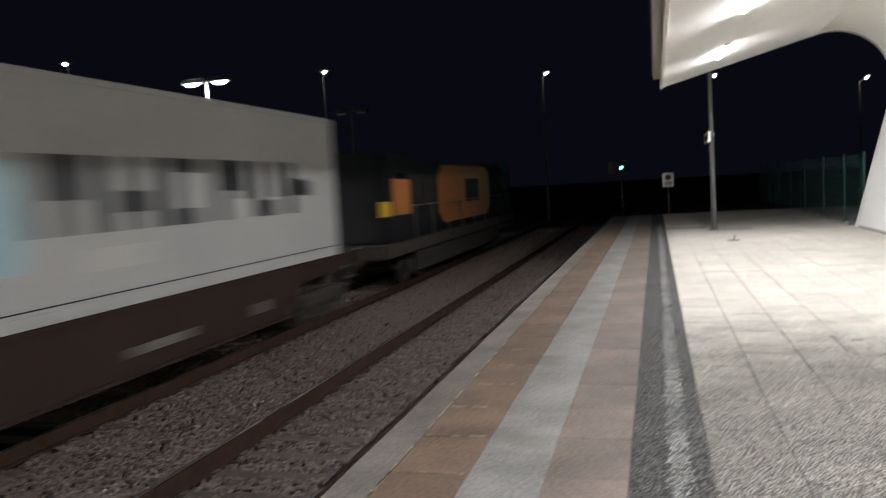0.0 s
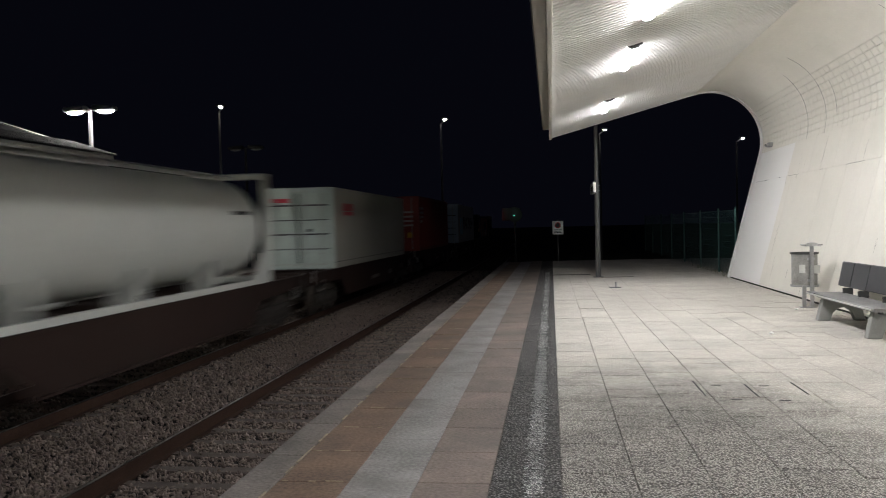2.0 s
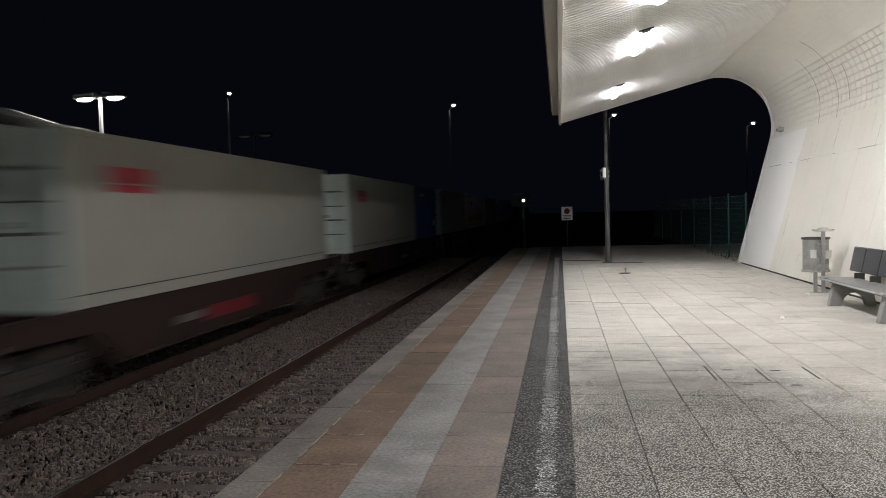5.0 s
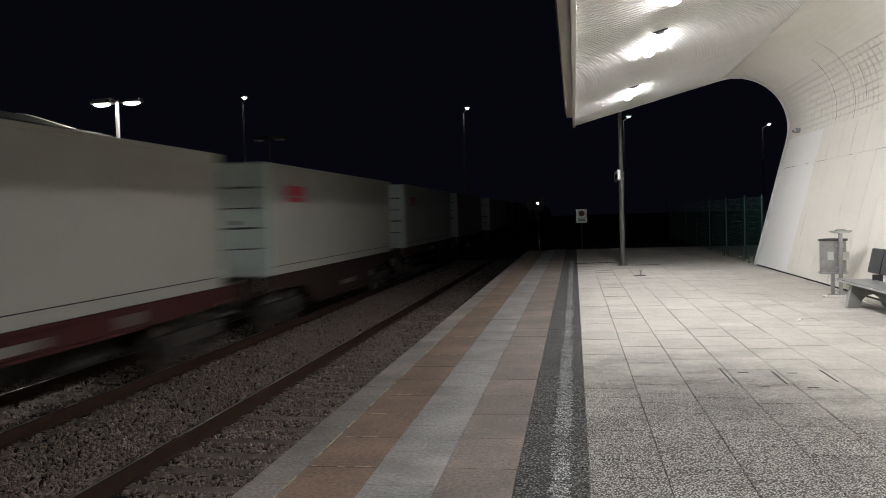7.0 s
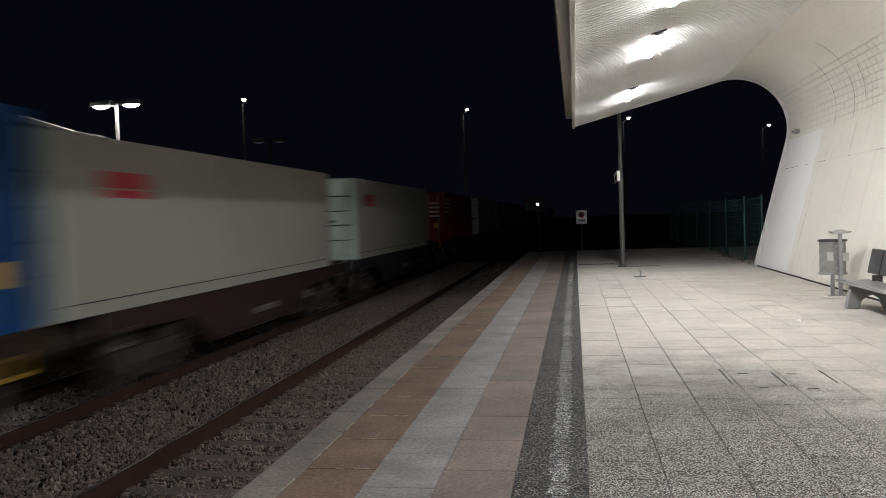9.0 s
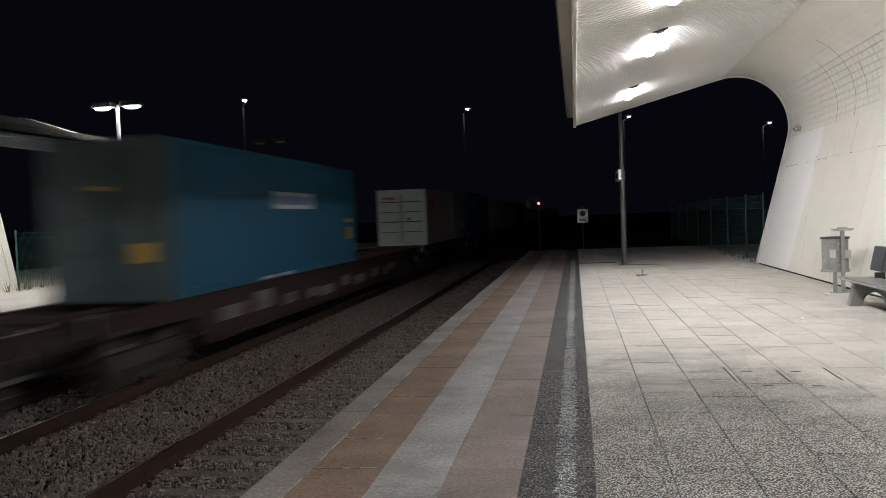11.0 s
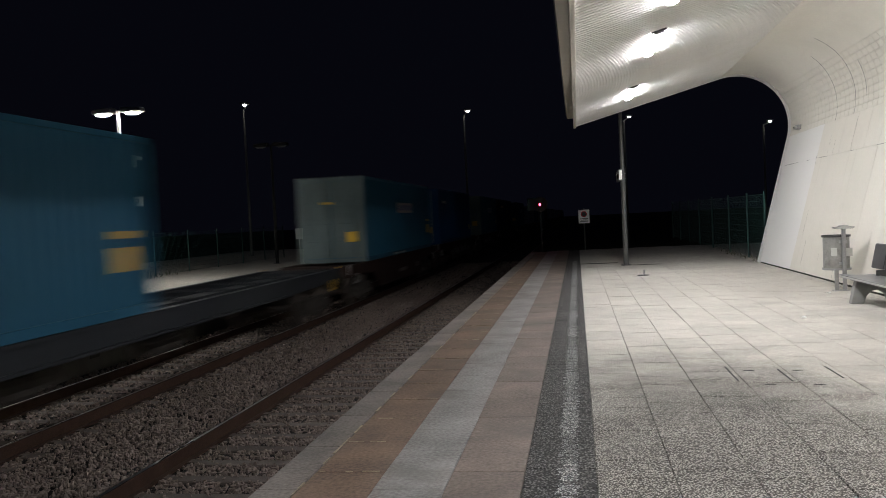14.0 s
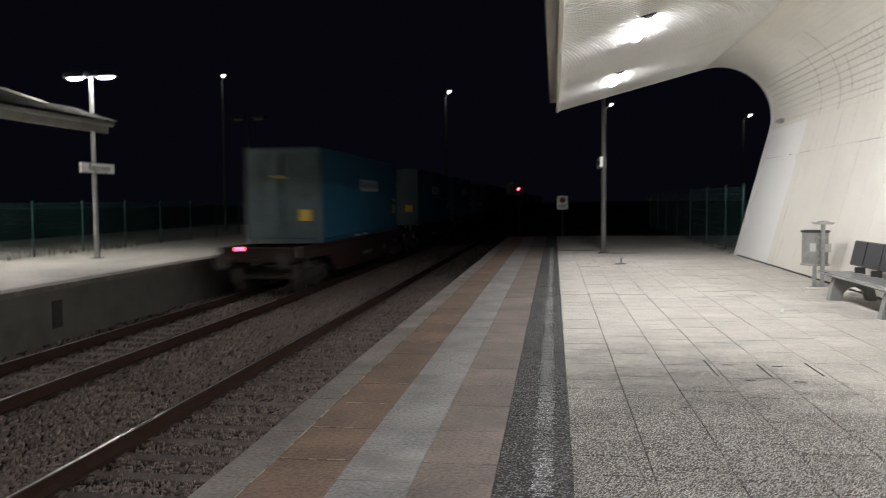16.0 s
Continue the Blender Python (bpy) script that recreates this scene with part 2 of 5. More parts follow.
M = dict(
    slab=aggregate("pebble slab", (0.58, 0.55, 0.49), (0.86, 0.82, 0.74), (0.115, 0.105, 0.095), scale=74.0, contrast=0.6, dark_patch=(0.9, 3.8, 2.0, 5.0, 0.58)),
    strip=aggregate("ribbed strip", (0.135, 0.13, 0.125), (0.27, 0.26, 0.25), (0.035, 0.034, 0.033), rand=0.1),
    line=aggregate("worn white line", (0.30, 0.30, 0.29), (0.75, 0.74, 0.72), (0.07, 0.07, 0.07), scale=66.0, rand=0.2),
    joint=mat("joint mortar", (0.06, 0.056, 0.05), 0.9, var=0.3, scale=4),
    coping=mat("coping concrete", (0.1664, 0.1487, 0.1362), 0.7, var=0.6, scale=1.5, fine=34, bump=0.0025, dirt=(0.08112, 0.07574, 0.07032), dirt_amount=0.95, rand=0.1, laid=True, spec=0.25),
    ochre=mat("ochre slab", (0.1434, 0.09856, 0.07392), 0.65, var=0.6, scale=1.5, fine=34, bump=0.0025, dirt=(0.08504, 0.06504, 0.05251), dirt_amount=0.95, rand=0.14, laid=True, spec=0.25),
    grey=mat("grey slab", (0.2072, 0.1994, 0.1926), 0.6, var=0.6, scale=1.5, fine=34, bump=0.0025, dirt=(0.1299, 0.1169, 0.1091), dirt_amount=0.95, rand=0.1, laid=True, spec=0.25),
    brown=mat("brown slab", (0.1568, 0.1254, 0.1086), 0.65, var=0.6, scale=1.5, fine=34, bump=0.0025, dirt=(0.1028, 0.09053, 0.08073), dirt_amount=0.95, rand=0.12, laid=True, spec=0.25),
    concrete=mat("old concrete", (0.1156, 0.1088, 0.0952), 0.85, var=0.3, scale=1.2, fine=40, bump=0.006, dirt=(0.0544, 0.051, 0.0408), dirt_amount=0.7, laid=True),
    sleeper=mat("sleeper concrete", (0.1181, 0.09936, 0.08832), 0.85, var=0.25, scale=4, fine=70, bump=0.004, dirt=(0.07821, 0.0657, 0.0563), dirt_amount=0.7, rand=0.15, laid=True, spec=0.12),
    # near-black: shade in the gaps between stones is put into the bed's colour
    ballast=mat("ballast bed with gap shade", (0.022, 0.019, 0.018), 0.95, var=0.6, scale=12, fine=28, bump=0.04, fine_amount=0.7, spec=0.12),
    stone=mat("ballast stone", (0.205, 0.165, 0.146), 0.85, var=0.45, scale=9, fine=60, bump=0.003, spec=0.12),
    rust=mat("rusty rail", (0.050, 0.029, 0.022), 0.8, 0.2, var=0.35, scale=5, fine=60, bump=0.002, spec=0.12),
    polished=mat("polished rail", (0.30, 0.28, 0.26), 0.3, 1.0, var=0.15, scale=8, stretch=(1, 0.1, 1)),
    earth=mat("dark earth", (0.05, 0.05, 0.035), 0.95, var=0.5, scale=0.8, fine=9, bump=0.05, spec=0.12),
    white=mat("white lacquered panel", (0.735, 0.705, 0.635), 0.42, var=0.05, scale=1.2, fine=20, dirt=(0.634, 0.6137, 0.5396), dirt_amount=0.4, laid=True),
    endwhite=mat("cool white end panel", (0.80, 0.79, 0.765), 0.42, var=0.03, scale=0.8, fine=20, laid=True),
    soffit=mat("white ribbed metal", (0.7567, 0.7487, 0.7245), 0.42, var=0.06, scale=1.4, fine=24, dirt=(0.6762, 0.6601, 0.5957), dirt_amount=0.4, laid=True, spec=0.3),
    seam=mat("dark joint", (0.035, 0.033, 0.03), 0.8, var=0.4, scale=6),
    greymetal=mat("grey metal", (0.30, 0.30, 0.30), 0.5, 0.6, var=0.18, scale=5, fine=50),
    postgrey=mat("dark grey post paint", (0.10, 0.10, 0.10), 0.45, 0.3, var=0.18, scale=5, fine=50),
    dust=mat("pale dust in the joints", (0.30, 0.255, 0.18), 0.9, var=0.5, scale=9, fine=50),
    bingrey=mat("perforated bin steel", (0.27, 0.265, 0.25), 0.5, 0.25, var=0.45, scale=9, fine=90),
    unlit=mat("dull lamp glass", (0.2, 0.2, 0.2), 0.3, var=0.1, scale=5),
    fascia=mat("pale grey fascia paint", (0.40, 0.40, 0.38), 0.5, var=0.12, scale=2, fine=30, dirt=(0.2, 0.19, 0.17), dirt_amount=0.5),
    rooftop=mat("weathered dark roof sheet", (0.028, 0.028, 0.028), 0.9, var=0.3, scale=3, fine=30, spec=0.08),
    darkmetal=mat("dark metal", (0.07, 0.07, 0.07), 0.5, 0.5, var=0.25, scale=5, fine=50),
    galv=mat("galvanised steel", (0.36, 0.36, 0.36), 0.42, 0.8, var=0.18, scale=7, fine=40),
    steel=mat("brushed steel", (0.55, 0.55, 0.54), 0.3, 0.95, var=0.12, scale=9, fine=80, stretch=(1, 1, 0.1)),
    bench=mat("bench grey paint", (0.085, 0.085, 0.087), 0.4, 0.3, var=0.16, scale=6, fine=70),
    benchend=mat("bench end concrete", (0.25, 0.25, 0.24), 0.7, var=0.15, scale=6, fine=60, bump=0.001),
    # lighter than the backrest: the seat's glancing reflection is put into its colour
    benchseat=mat("grey seat paint with sheen", (0.20, 0.20, 0.20), 0.32, 0.3, var=0.16, scale=6, fine=70),
    paper=mat("white paper", (0.85, 0.85, 0.82), 0.7, var=0.08, scale=7),
    signwhite=mat("sign white", (0.85, 0.85, 0.83), 0.45, var=0.05, scale=4),
    signblack=mat("sign black", (0.008, 0.008, 0.009), 0.5, var=0.1, scale=4),
    signred=mat("sign red", (0.45, 0.03, 0.03), 0.45, var=0.08, scale=4),
    green=mat("green fence wire", (0.014, 0.055, 0.05), 0.5, var=0.2, scale=5),
    grass=mat("dry grass", (0.10, 0.10, 0.065), 0.85, var=0.4, scale=6),
    reefer=mat("off-white container side", (0.355, 0.347, 0.308), 0.5, var=0.08, scale=0.5, fine=6, dirt=(0.4515, 0.4141, 0.3514), dirt_amount=0.35, stretch=(1, 0.6, 0.35), spec=0.15),
    reeferdoor=mat("pale green-grey door", (0.4144, 0.4854, 0.4618), 0.5, var=0.1, scale=0.9, fine=12, dirt=(0.3078, 0.3078, 0.2842), dirt_amount=0.45, spec=0.15),
    greybox=mat("light grey container side", (0.4381, 0.4381, 0.4381), 0.5, var=0.08, scale=0.6, fine=9, dirt=(0.4262, 0.4144, 0.3907), dirt_amount=0.35, spec=0.15),
    greydoor=mat("blue-grey door", (0.3552, 0.4381, 0.5446), 0.5, var=0.1, scale=0.9, fine=12, dirt=(0.2842, 0.3078, 0.3315), dirt_amount=0.4, spec=0.15),
    redbox=mat("oxide red container paint", (0.2587, 0.05718, 0.0463), 0.5, var=0.14, scale=0.7, fine=12, dirt=(0.1498, 0.04358, 0.03539), dirt_amount=0.5, spec=0.15),
    maroon=mat("maroon container paint", (0.1468, 0.01894, 0.02605), 0.48, var=0.14, scale=0.7, fine=12, dirt=(0.09472, 0.01894, 0.02131), dirt_amount=0.5, spec=0.15),
    blue=mat("bright blue container paint", (0.007959, 0.0547, 0.174), 0.45, var=0.12, scale=0.7, fine=12, dirt=(0.009947, 0.03647, 0.09947), dirt_amount=0.5, spec=0.15),
    navy=mat("dark blue container paint", (0.004547, 0.01212, 0.04547), 0.5, var=0.14, scale=0.7, fine=12, dirt=(0.006061, 0.01061, 0.03031), dirt_amount=0.5, spec=0.15),
    teal=mat("light blue container paint", (0.01894, 0.08998, 0.1563), 0.5, var=0.14, scale=0.7, fine=12, dirt=(0.02842, 0.07104, 0.09946), dirt_amount=0.5, spec=0.15),
    tealdoor=mat("weathered blue door", (0.096, 0.128, 0.1344), 0.6, var=0.2, scale=1.0, fine=16, dirt=(0.08998, 0.1042, 0.09472), dirt_amount=0.6, spec=0.15),
    tank=mat("white tank shell", (0.6157, 0.631, 0.6003), 0.4, var=0.08, scale=0.8, fine=10, dirt=(0.6157, 0.585, 0.5232), dirt_amount=0.4, spec=0.15),
    creamtank=mat("cream tank shell", (0.4973, 0.4026, 0.3078), 0.4, var=0.1, scale=0.8, fine=10, dirt=(0.4026, 0.3197, 0.2486), dirt_amount=0.4, spec=0.15),
    logored=mat("red marking", (0.442, 0.0153, 0.0408), 0.45, var=0.06, scale=4),
    logodark=mat("dark marking", (0.008, 0.009, 0.014), 0.45, var=0.08, scale=4),
    logoblue=mat("pale blue marking", (0.3094, 0.5304, 0.5967), 0.45, var=0.06, scale=4),
    logonavy=mat("blue marking", (0.052, 0.13, 0.338), 0.45, var=0.06, scale=4),
    yellow=mat("yellow placard", (0.6188, 0.3757, 0.03536), 0.5, var=0.1, scale=5),
    pale=mat("pale marking", (0.4914, 0.4914, 0.467), 0.5, var=0.1, scale=5),
    wagonred=mat("red-brown wagon paint", (0.058, 0.018, 0.017), 0.65, var=0.3, scale=1.5, fine=20, dirt=(0.0364, 0.026, 0.0234), dirt_amount=0.7, spec=0.12),
    wagonbrown=mat("grimy brown wagon paint", (0.036, 0.022, 0.019), 0.7, var=0.3, scale=1.5, fine=20, dirt=(0.026, 0.0234, 0.0208), dirt_amount=0.7, spec=0.12),
    wagonblack=mat("blackened wagon paint", (0.0234, 0.026, 0.0312), 0.6, var=0.3, scale=1.5, fine=20, dirt=(0.0208, 0.0208, 0.0182), dirt_amount=0.6, spec=0.12),
    underframe=mat("brake-dust black", (0.052, 0.04576, 0.0416), 0.8, var=0.4, scale=4, fine=40, spec=0.12),
    wheel=mat("wheel steel", (0.09, 0.075, 0.065), 0.55, 0.6, var=0.3, scale=6, fine=40),
    orange=mat("orange loco paint", (0.52, 0.1872, 0.0572), 0.45, var=0.12, scale=1.2, fine=15),
    locogrey=mat("dark grey loco paint", (0.016, 0.017, 0.020), 0.5, var=0.2, scale=1.2, fine=15, spec=0.12),
    glass=mat("dark cab glass", (0.01, 0.012, 0.015), 0.1, var=0.05, scale=3),
    worn=mat("worn pale marking", (0.15, 0.14, 0.13), 0.7, var=0.5, scale=3.0, fine=12, dirt=(0.04, 0.03, 0.028), dirt_amount=0.9),
    tube=glow("fluorescent tube", (0.97, 0.97, 0.99), TUBE),
    led=glow("lamp lens", (1.0, 0.98, 0.92), STREET),
    farled=glow("street lamp lens", (1.0, 0.97, 0.88), 40.0),
    taillight=glow("red tail lamp", (1.0, 0.05, 0.12), 14.0),
    sigred=glow("red signal lens", (1.0, 0.02, 0.06), 30.0),
    siggreen=glow("green signal lens", (0.06, 1.0, 0.72), 30.0),
    sigwhite=glow("clear signal lens", (0.75, 1.0, 0.95), 30.0),
)


# ---------------------------------------------------------------- mesh helpers
def box(bm, x0, x1, y0, y1, z0, z1):
    return bmesh.ops.create_cube(bm, size=1, matrix=Matrix.Translation(((x0 + x1) / 2, (y0 + y1) / 2, (z0 + z1) / 2))
                                 @ Matrix.Diagonal((abs(x1 - x0), abs(y1 - y0), abs(z1 - z0), 1)))["verts"]


def cyl(bm, p, q, r, r2=None, n=12):
    p, q = Vector(p), Vector(q)
    d = q - p
    turn = d.to_track_quat("Z", "Y").to_matrix().to_4x4()
    return bmesh.ops.create_cone(bm, cap_ends=True, segments=n, radius1=r, radius2=r if r2 is None else r2, depth=d.length,
                                 matrix=Matrix.Translation((p + q) / 2) @ turn)["verts"]


def bev(bm, w=0.01, seg=1):
    bmesh.ops.bevel(bm, geom=[e for e in bm.edges if e.calc_face_angle(0) > 0.5], offset=w, segments=seg, affect="EDGES", clamp_overlap=True)


def mesh_of(name, bm, material, smooth=False):
    me = bpy.data.meshes.new(name)
    bm.normal_update()
    bm.to_mesh(me)
    bm.free()
    me.materials.append(material)
    if smooth:
        me.shade_smooth()
        me.set_sharp_from_angle(angle=radians(35))
    return me


def part(name, bm, material, parent=None, label="", smooth=False, at=None):
    ob = new(name, mesh_of(name, bm, material, smooth))
    if at is not None:
        ob.matrix_basis = at
    if parent is not None:
        ob.parent = parent
    return tagged(ob, label)


def boxes(name, dims, material, parent=None, label="", bevel=0.0):
    bm = bmesh.new()
    for d in dims:
        box(bm, *d)
    if bevel:
        bev(bm, bevel)
    return part(name, bm, material, parent, label)


def thing(name, at, label, category, group="", kind=""):
    ob = new(name)
    ob.empty_display_size = 0.2
    ob.matrix_basis = at
    return tagged(ob, label, category, group, kind)


def plate_text(name, word, size, material, parent, at, label=""):
    cu = bpy.data.curves.new(name, "FONT")
    cu.body, cu.size, cu.align_x, cu.align_y, cu.extrude = word, size, "CENTER", "CENTER", 0.003
    tmp = bpy.data.objects.new(name, cu)
    me = bpy.data.meshes.new_from_object(tmp)
    bpy.data.objects.remove(tmp)
    me.name = name
    me.materials.clear()
    me.materials.append(material)
    ob = new(name, me)
    ob.matrix_basis = at
    ob.parent = parent
    return tagged(ob, label)


# ---------------------------------------------------------------- the plan, in metres
EDGE, WALL_FOOT = -2.2, 5.30          # near platform: edge beside the track, foot of the shelter wall
Y_END = 25.2                          # end of the near shelter
EDGE_B, Y_END_B = -10.7, 22.9         # far platform's edge, end of its shelter
RAIL, GAUGE = -1.0, 1.735             # rail top; distance between rail heads' middles
TRACK_A, TRACK_B = -4.24, -8.6        # middles of the two tracks
PLAT_END = 38.0

# ground, track bed
bm = bmesh.new()
bmesh.ops.create_grid(bm, x_segments=40, y_segments=60, size=1, matrix=Matrix.Translation((0, 300, -1.45)) @ Matrix.Diagonal((400, 500, 1, 1)))
tagged(part("ground", bm, M["earth"]), "dark bare earth beyond the railway", "ground", kind="structure")

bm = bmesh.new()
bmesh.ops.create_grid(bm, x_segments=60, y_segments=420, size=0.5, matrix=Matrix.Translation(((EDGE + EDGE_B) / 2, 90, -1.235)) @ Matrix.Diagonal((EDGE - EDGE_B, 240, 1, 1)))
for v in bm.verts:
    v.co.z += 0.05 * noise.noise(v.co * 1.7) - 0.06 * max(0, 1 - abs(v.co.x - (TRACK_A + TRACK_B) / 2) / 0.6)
bed = tagged(part("track_bed", bm, M["ballast"], smooth=True), "crushed stone ballast under both tracks, darkened for shade between stones", "track bed", kind="structure")


def stones(name, n, x0, x1, y0, y1, size, seed):
    rng = np.random.default_rng(seed)
    bmi = bmesh.new()
    bmesh.ops.create_icosphere(bmi, subdivisions=1, radius=1)
    base = np.array([v.co for v in bmi.verts])
    tri = np.array([[v.index for v in f.verts] for f in bmi.faces])
    bmi.free()
    u = rng.random(n)
    y = y0 + (y1 - y0) * u ** 1.6
    x = rng.uniform(x0, x1, n)
    s = rng.uniform(0.6, 1.3, (n, 1, 1)) * size * rng.uniform(0.4, 1.6, (n, 1, 3))
    shape = base[None] * (1 + rng.uniform(-0.42, 0.42, (n, len(base), 1)))
    a = rng.uniform(0, 6.28, n)
    v = shape * s
    c, q = np.cos(a)[:, None], np.sin(a)[:, None]
    v = np.stack([v[..., 0] * c - v[..., 1] * q, v[..., 0] * q + v[..., 1] * c, v[..., 2]], -1)
    keep = np.ones(n, bool)
    for cx, first in ((TRACK_A, 2.6), (TRACK_B, 6.0)):
        near = np.abs((y - first + 0.31) % 0.62 - 0.31) < 0.08 + rng.uniform(-0.04, 0.02, n)
        keep &= ~(near & (np.abs(x - cx) < 1.28) & (rng.random(n) < 0.94))
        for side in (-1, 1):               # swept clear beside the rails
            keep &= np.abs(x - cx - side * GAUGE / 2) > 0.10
    z = np.full(n, -1.217) + rng.uniform(-0.02, 0.025, n)
    v += np.stack([x, y, z], -1)[:, None]
    v, n = v[keep], int(keep.sum())
    f = (tri[None] + (np.arange(n) * len(base))[:, None, None]).reshape(-1, 3)
    me = bpy.data.meshes.new(name)
    me.from_pydata(v.reshape(-1, 3).tolist(), [], f.tolist())
    me.materials.append(M["stone"])
    ob = new(name, me)
    ob.parent = bed
    return tagged(ob, kind="stuff")


stones("ballast_stones", 52000, -7.6, -3.3, 3.6, 30, 0.0225, 3)
stones("ballast_stones", 9000, -7.6, -3.4, 27, 52, 0.034, 6)
stones("ballast_stones", 12000, -10.6, -7.6, 9, 34, 0.026, 4)


def sleeper_mesh():
    bm = bmesh.new()
    box(bm, -1.3, 1.3, -0.14, 0.14, -0.14, 0.0)
    for v in bm.verts:
        if v.co.z > -0.05:
            v.co.y *= 0.82
    bev(bm, 0.012)
    for s in (-1, 1):
        box(bm, s * GAUGE / 2 - 0.16, s * GAUGE / 2 + 0.16, -0.07, 0.07, 0.0, 0.022)
    return mesh_of("sleeper", bm, M["sleeper"])


SLEEPER = sleeper_mesh()
rng = random.Random(5)
for tag, cx, first in (("track_1", TRACK_A, 2.6), ("track_2", TRACK_B, 6.0)):
    tr = tagged(new(tag), "rusty ballasted railway track on concrete sleepers", "track", kind="structure")
    for s in (-1, 1):
        x = cx + s * GAUGE / 2
        bm = bmesh.new()
        box(bm, x - 0.085, x + 0.085, -30, 210, RAIL - 0.202, RAIL - 0.175)
        box(bm, x - 0.012, x + 0.012, -30, 210, RAIL - 0.18, RAIL - 0.03)
        box(bm, x - 0.036, x + 0.036, -30, 210, RAIL - 0.045, RAIL - 0.002)
        rail = part("rail", bm, M["rust"], tr, "rust-brown steel rail")
        boxes("running_surface", [(x - 0.026, x + 0.012, -30, 210, RAIL - 0.001, RAIL + 0.002)], M["polished"], rail, "worn bright rail head")
    for i in range(70):
        ob = new("sleeper", SLEEPER)
        ob.matrix_basis = pose(cx + rng.uniform(-0.02, 0.02), first + i * 0.62, RAIL - 0.200, 0, 0, rng.uniform(-0.5, 0.5))
        ob.parent = tr

# near platform: body, coping, coloured slab rows, pebble slabs
plat = tagged(new("platform_1"), "railway platform paved with pebble slabs and a pale coping", "platform", kind="structure")
boxes("platform_body", [(EDGE + 0.12, 9.0, -14, PLAT_END, -1.45, -0.022)], M["joint"], plat)
boxes("platform_face", [(EDGE + 0.1, EDGE + 0.117, -14, PLAT_END, -1.45, -0.16)], M["concrete"], plat, "stained concrete platform face")


def piece_mesh(name, w, d, h, material, bevel=0.006):
    bm = bmesh.new()
    box(bm, -w / 2, w / 2, -d / 2, d / 2, -h, 0)
    bmesh.ops.bevel(bm, geom=[e for e in bm.edges if all(v.co.z > -0.001 for v in e.verts)], offset=bevel, segments=1, affect="EDGES")
    return mesh_of(name, bm, material)


def lay(name, x0, x1, y0, y1, pitch, h, material, shift=0.0, gap=0.0035, tilt=0.12, bevel=0.003):
    me = piece_mesh(name, x1 - x0 - gap, pitch - gap, h, material, bevel)
    n = int((y1 - y0) / pitch)
    for i in range(n):
        ob = new(name, me)
        ob.matrix_basis = pose((x0 + x1) / 2 + rng.uniform(-0.002, 0.002), y0 + shift + (i + 0.5) * pitch, rng.uniform(-0.003, 0.001),
                               rng.uniform(-tilt, tilt), rng.uniform(-tilt, tilt), 0)
        ob.parent = plat


lay("coping_stone", EDGE, -1.915, 2.0, PLAT_END, 1.0, 0.16, M["coping"], gap=0.005)
lay("ochre_slab", -1.907, -1.40, 2.4, PLAT_END, 0.745, 0.05, M["ochre"])
lay("grey_slab", -1.40, -0.92, 2.0, PLAT_END, 0.745, 0.05, M["grey"], 0.04)
lay("brown_slab", -0.92, -0.42, 2.2, PLAT_END, 0.745, 0.05, M["brown"], 0.22)
lay("ribbed_slab", -0.415, 0.0605, 2.0, PLAT_END, 0.385, 0.05, M["strip"], bevel=0.002)
for i in range(70):                    # worn white line of short dashes
    y = 2.1 + i * 0.385
    bm = bmesh.new()
    n = 22
    for k in range(n):                 # ragged edges and worn gaps
        if rng.random() < 0.1:
            continue
        c, w = -0.125 + rng.uniform(-0.012, 0.012), rng.uniform(0.035, 0.085)
        box(bm, c - w, c + w, y + k * 0.385 / n, y + (k + 1) * 0.385 / n, 0.0005, 0.0035)
    part("white_dash", bm, M["line"], plat)

for i in range(34):                    # pale dust gathered in the slabs' joints
    y = 2.4 + i * 0.745
    bm = bmesh.new()
    for _ in range(rng.randint(2, 7)):
        a, w, d = rng.uniform(-1.89, -1.5), rng.uniform(0.02, 0.14), rng.uniform(0.005, 0.016)
        box(bm, a, a + w, y + rng.uniform(-0.012, 0.004), y + d, 0.0, 0.0028)
    for _ in range(rng.randint(2, 7)):
        a, w, d = y + rng.uniform(0, 0.7), rng.uniform(0.03, 0.20), rng.uniform(0.003, 0.010)
        box(bm, -1.911 - d, -1.911 + d, a, a + w, 0.0, 0.0028)
    part("joint_dust", bm, M["dust"], plat)

PITCH_X, PITCH_Y = 0.506, 0.385
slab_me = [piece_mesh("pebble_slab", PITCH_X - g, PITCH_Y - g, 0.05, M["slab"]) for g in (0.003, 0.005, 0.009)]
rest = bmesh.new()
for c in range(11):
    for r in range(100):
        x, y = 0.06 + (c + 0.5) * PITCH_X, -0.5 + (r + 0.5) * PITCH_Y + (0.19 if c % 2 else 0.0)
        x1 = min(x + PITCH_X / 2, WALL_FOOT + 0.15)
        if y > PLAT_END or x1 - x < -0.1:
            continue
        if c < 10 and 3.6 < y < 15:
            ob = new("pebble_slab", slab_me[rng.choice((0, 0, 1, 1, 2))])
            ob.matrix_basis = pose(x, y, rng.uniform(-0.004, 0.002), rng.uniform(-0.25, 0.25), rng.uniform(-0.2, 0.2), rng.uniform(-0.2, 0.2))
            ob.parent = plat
        else:
            z = rng.uniform(-0.004, 0.002)
            box(rest, x - PITCH_X / 2 + 0.004, x1 - 0.004, y - PITCH_Y / 2 + 0.004, y + PITCH_Y / 2 - 0.004, -0.05, z)
tagged(part("far_slabs", rest, M["slab"], plat), kind="stuff")
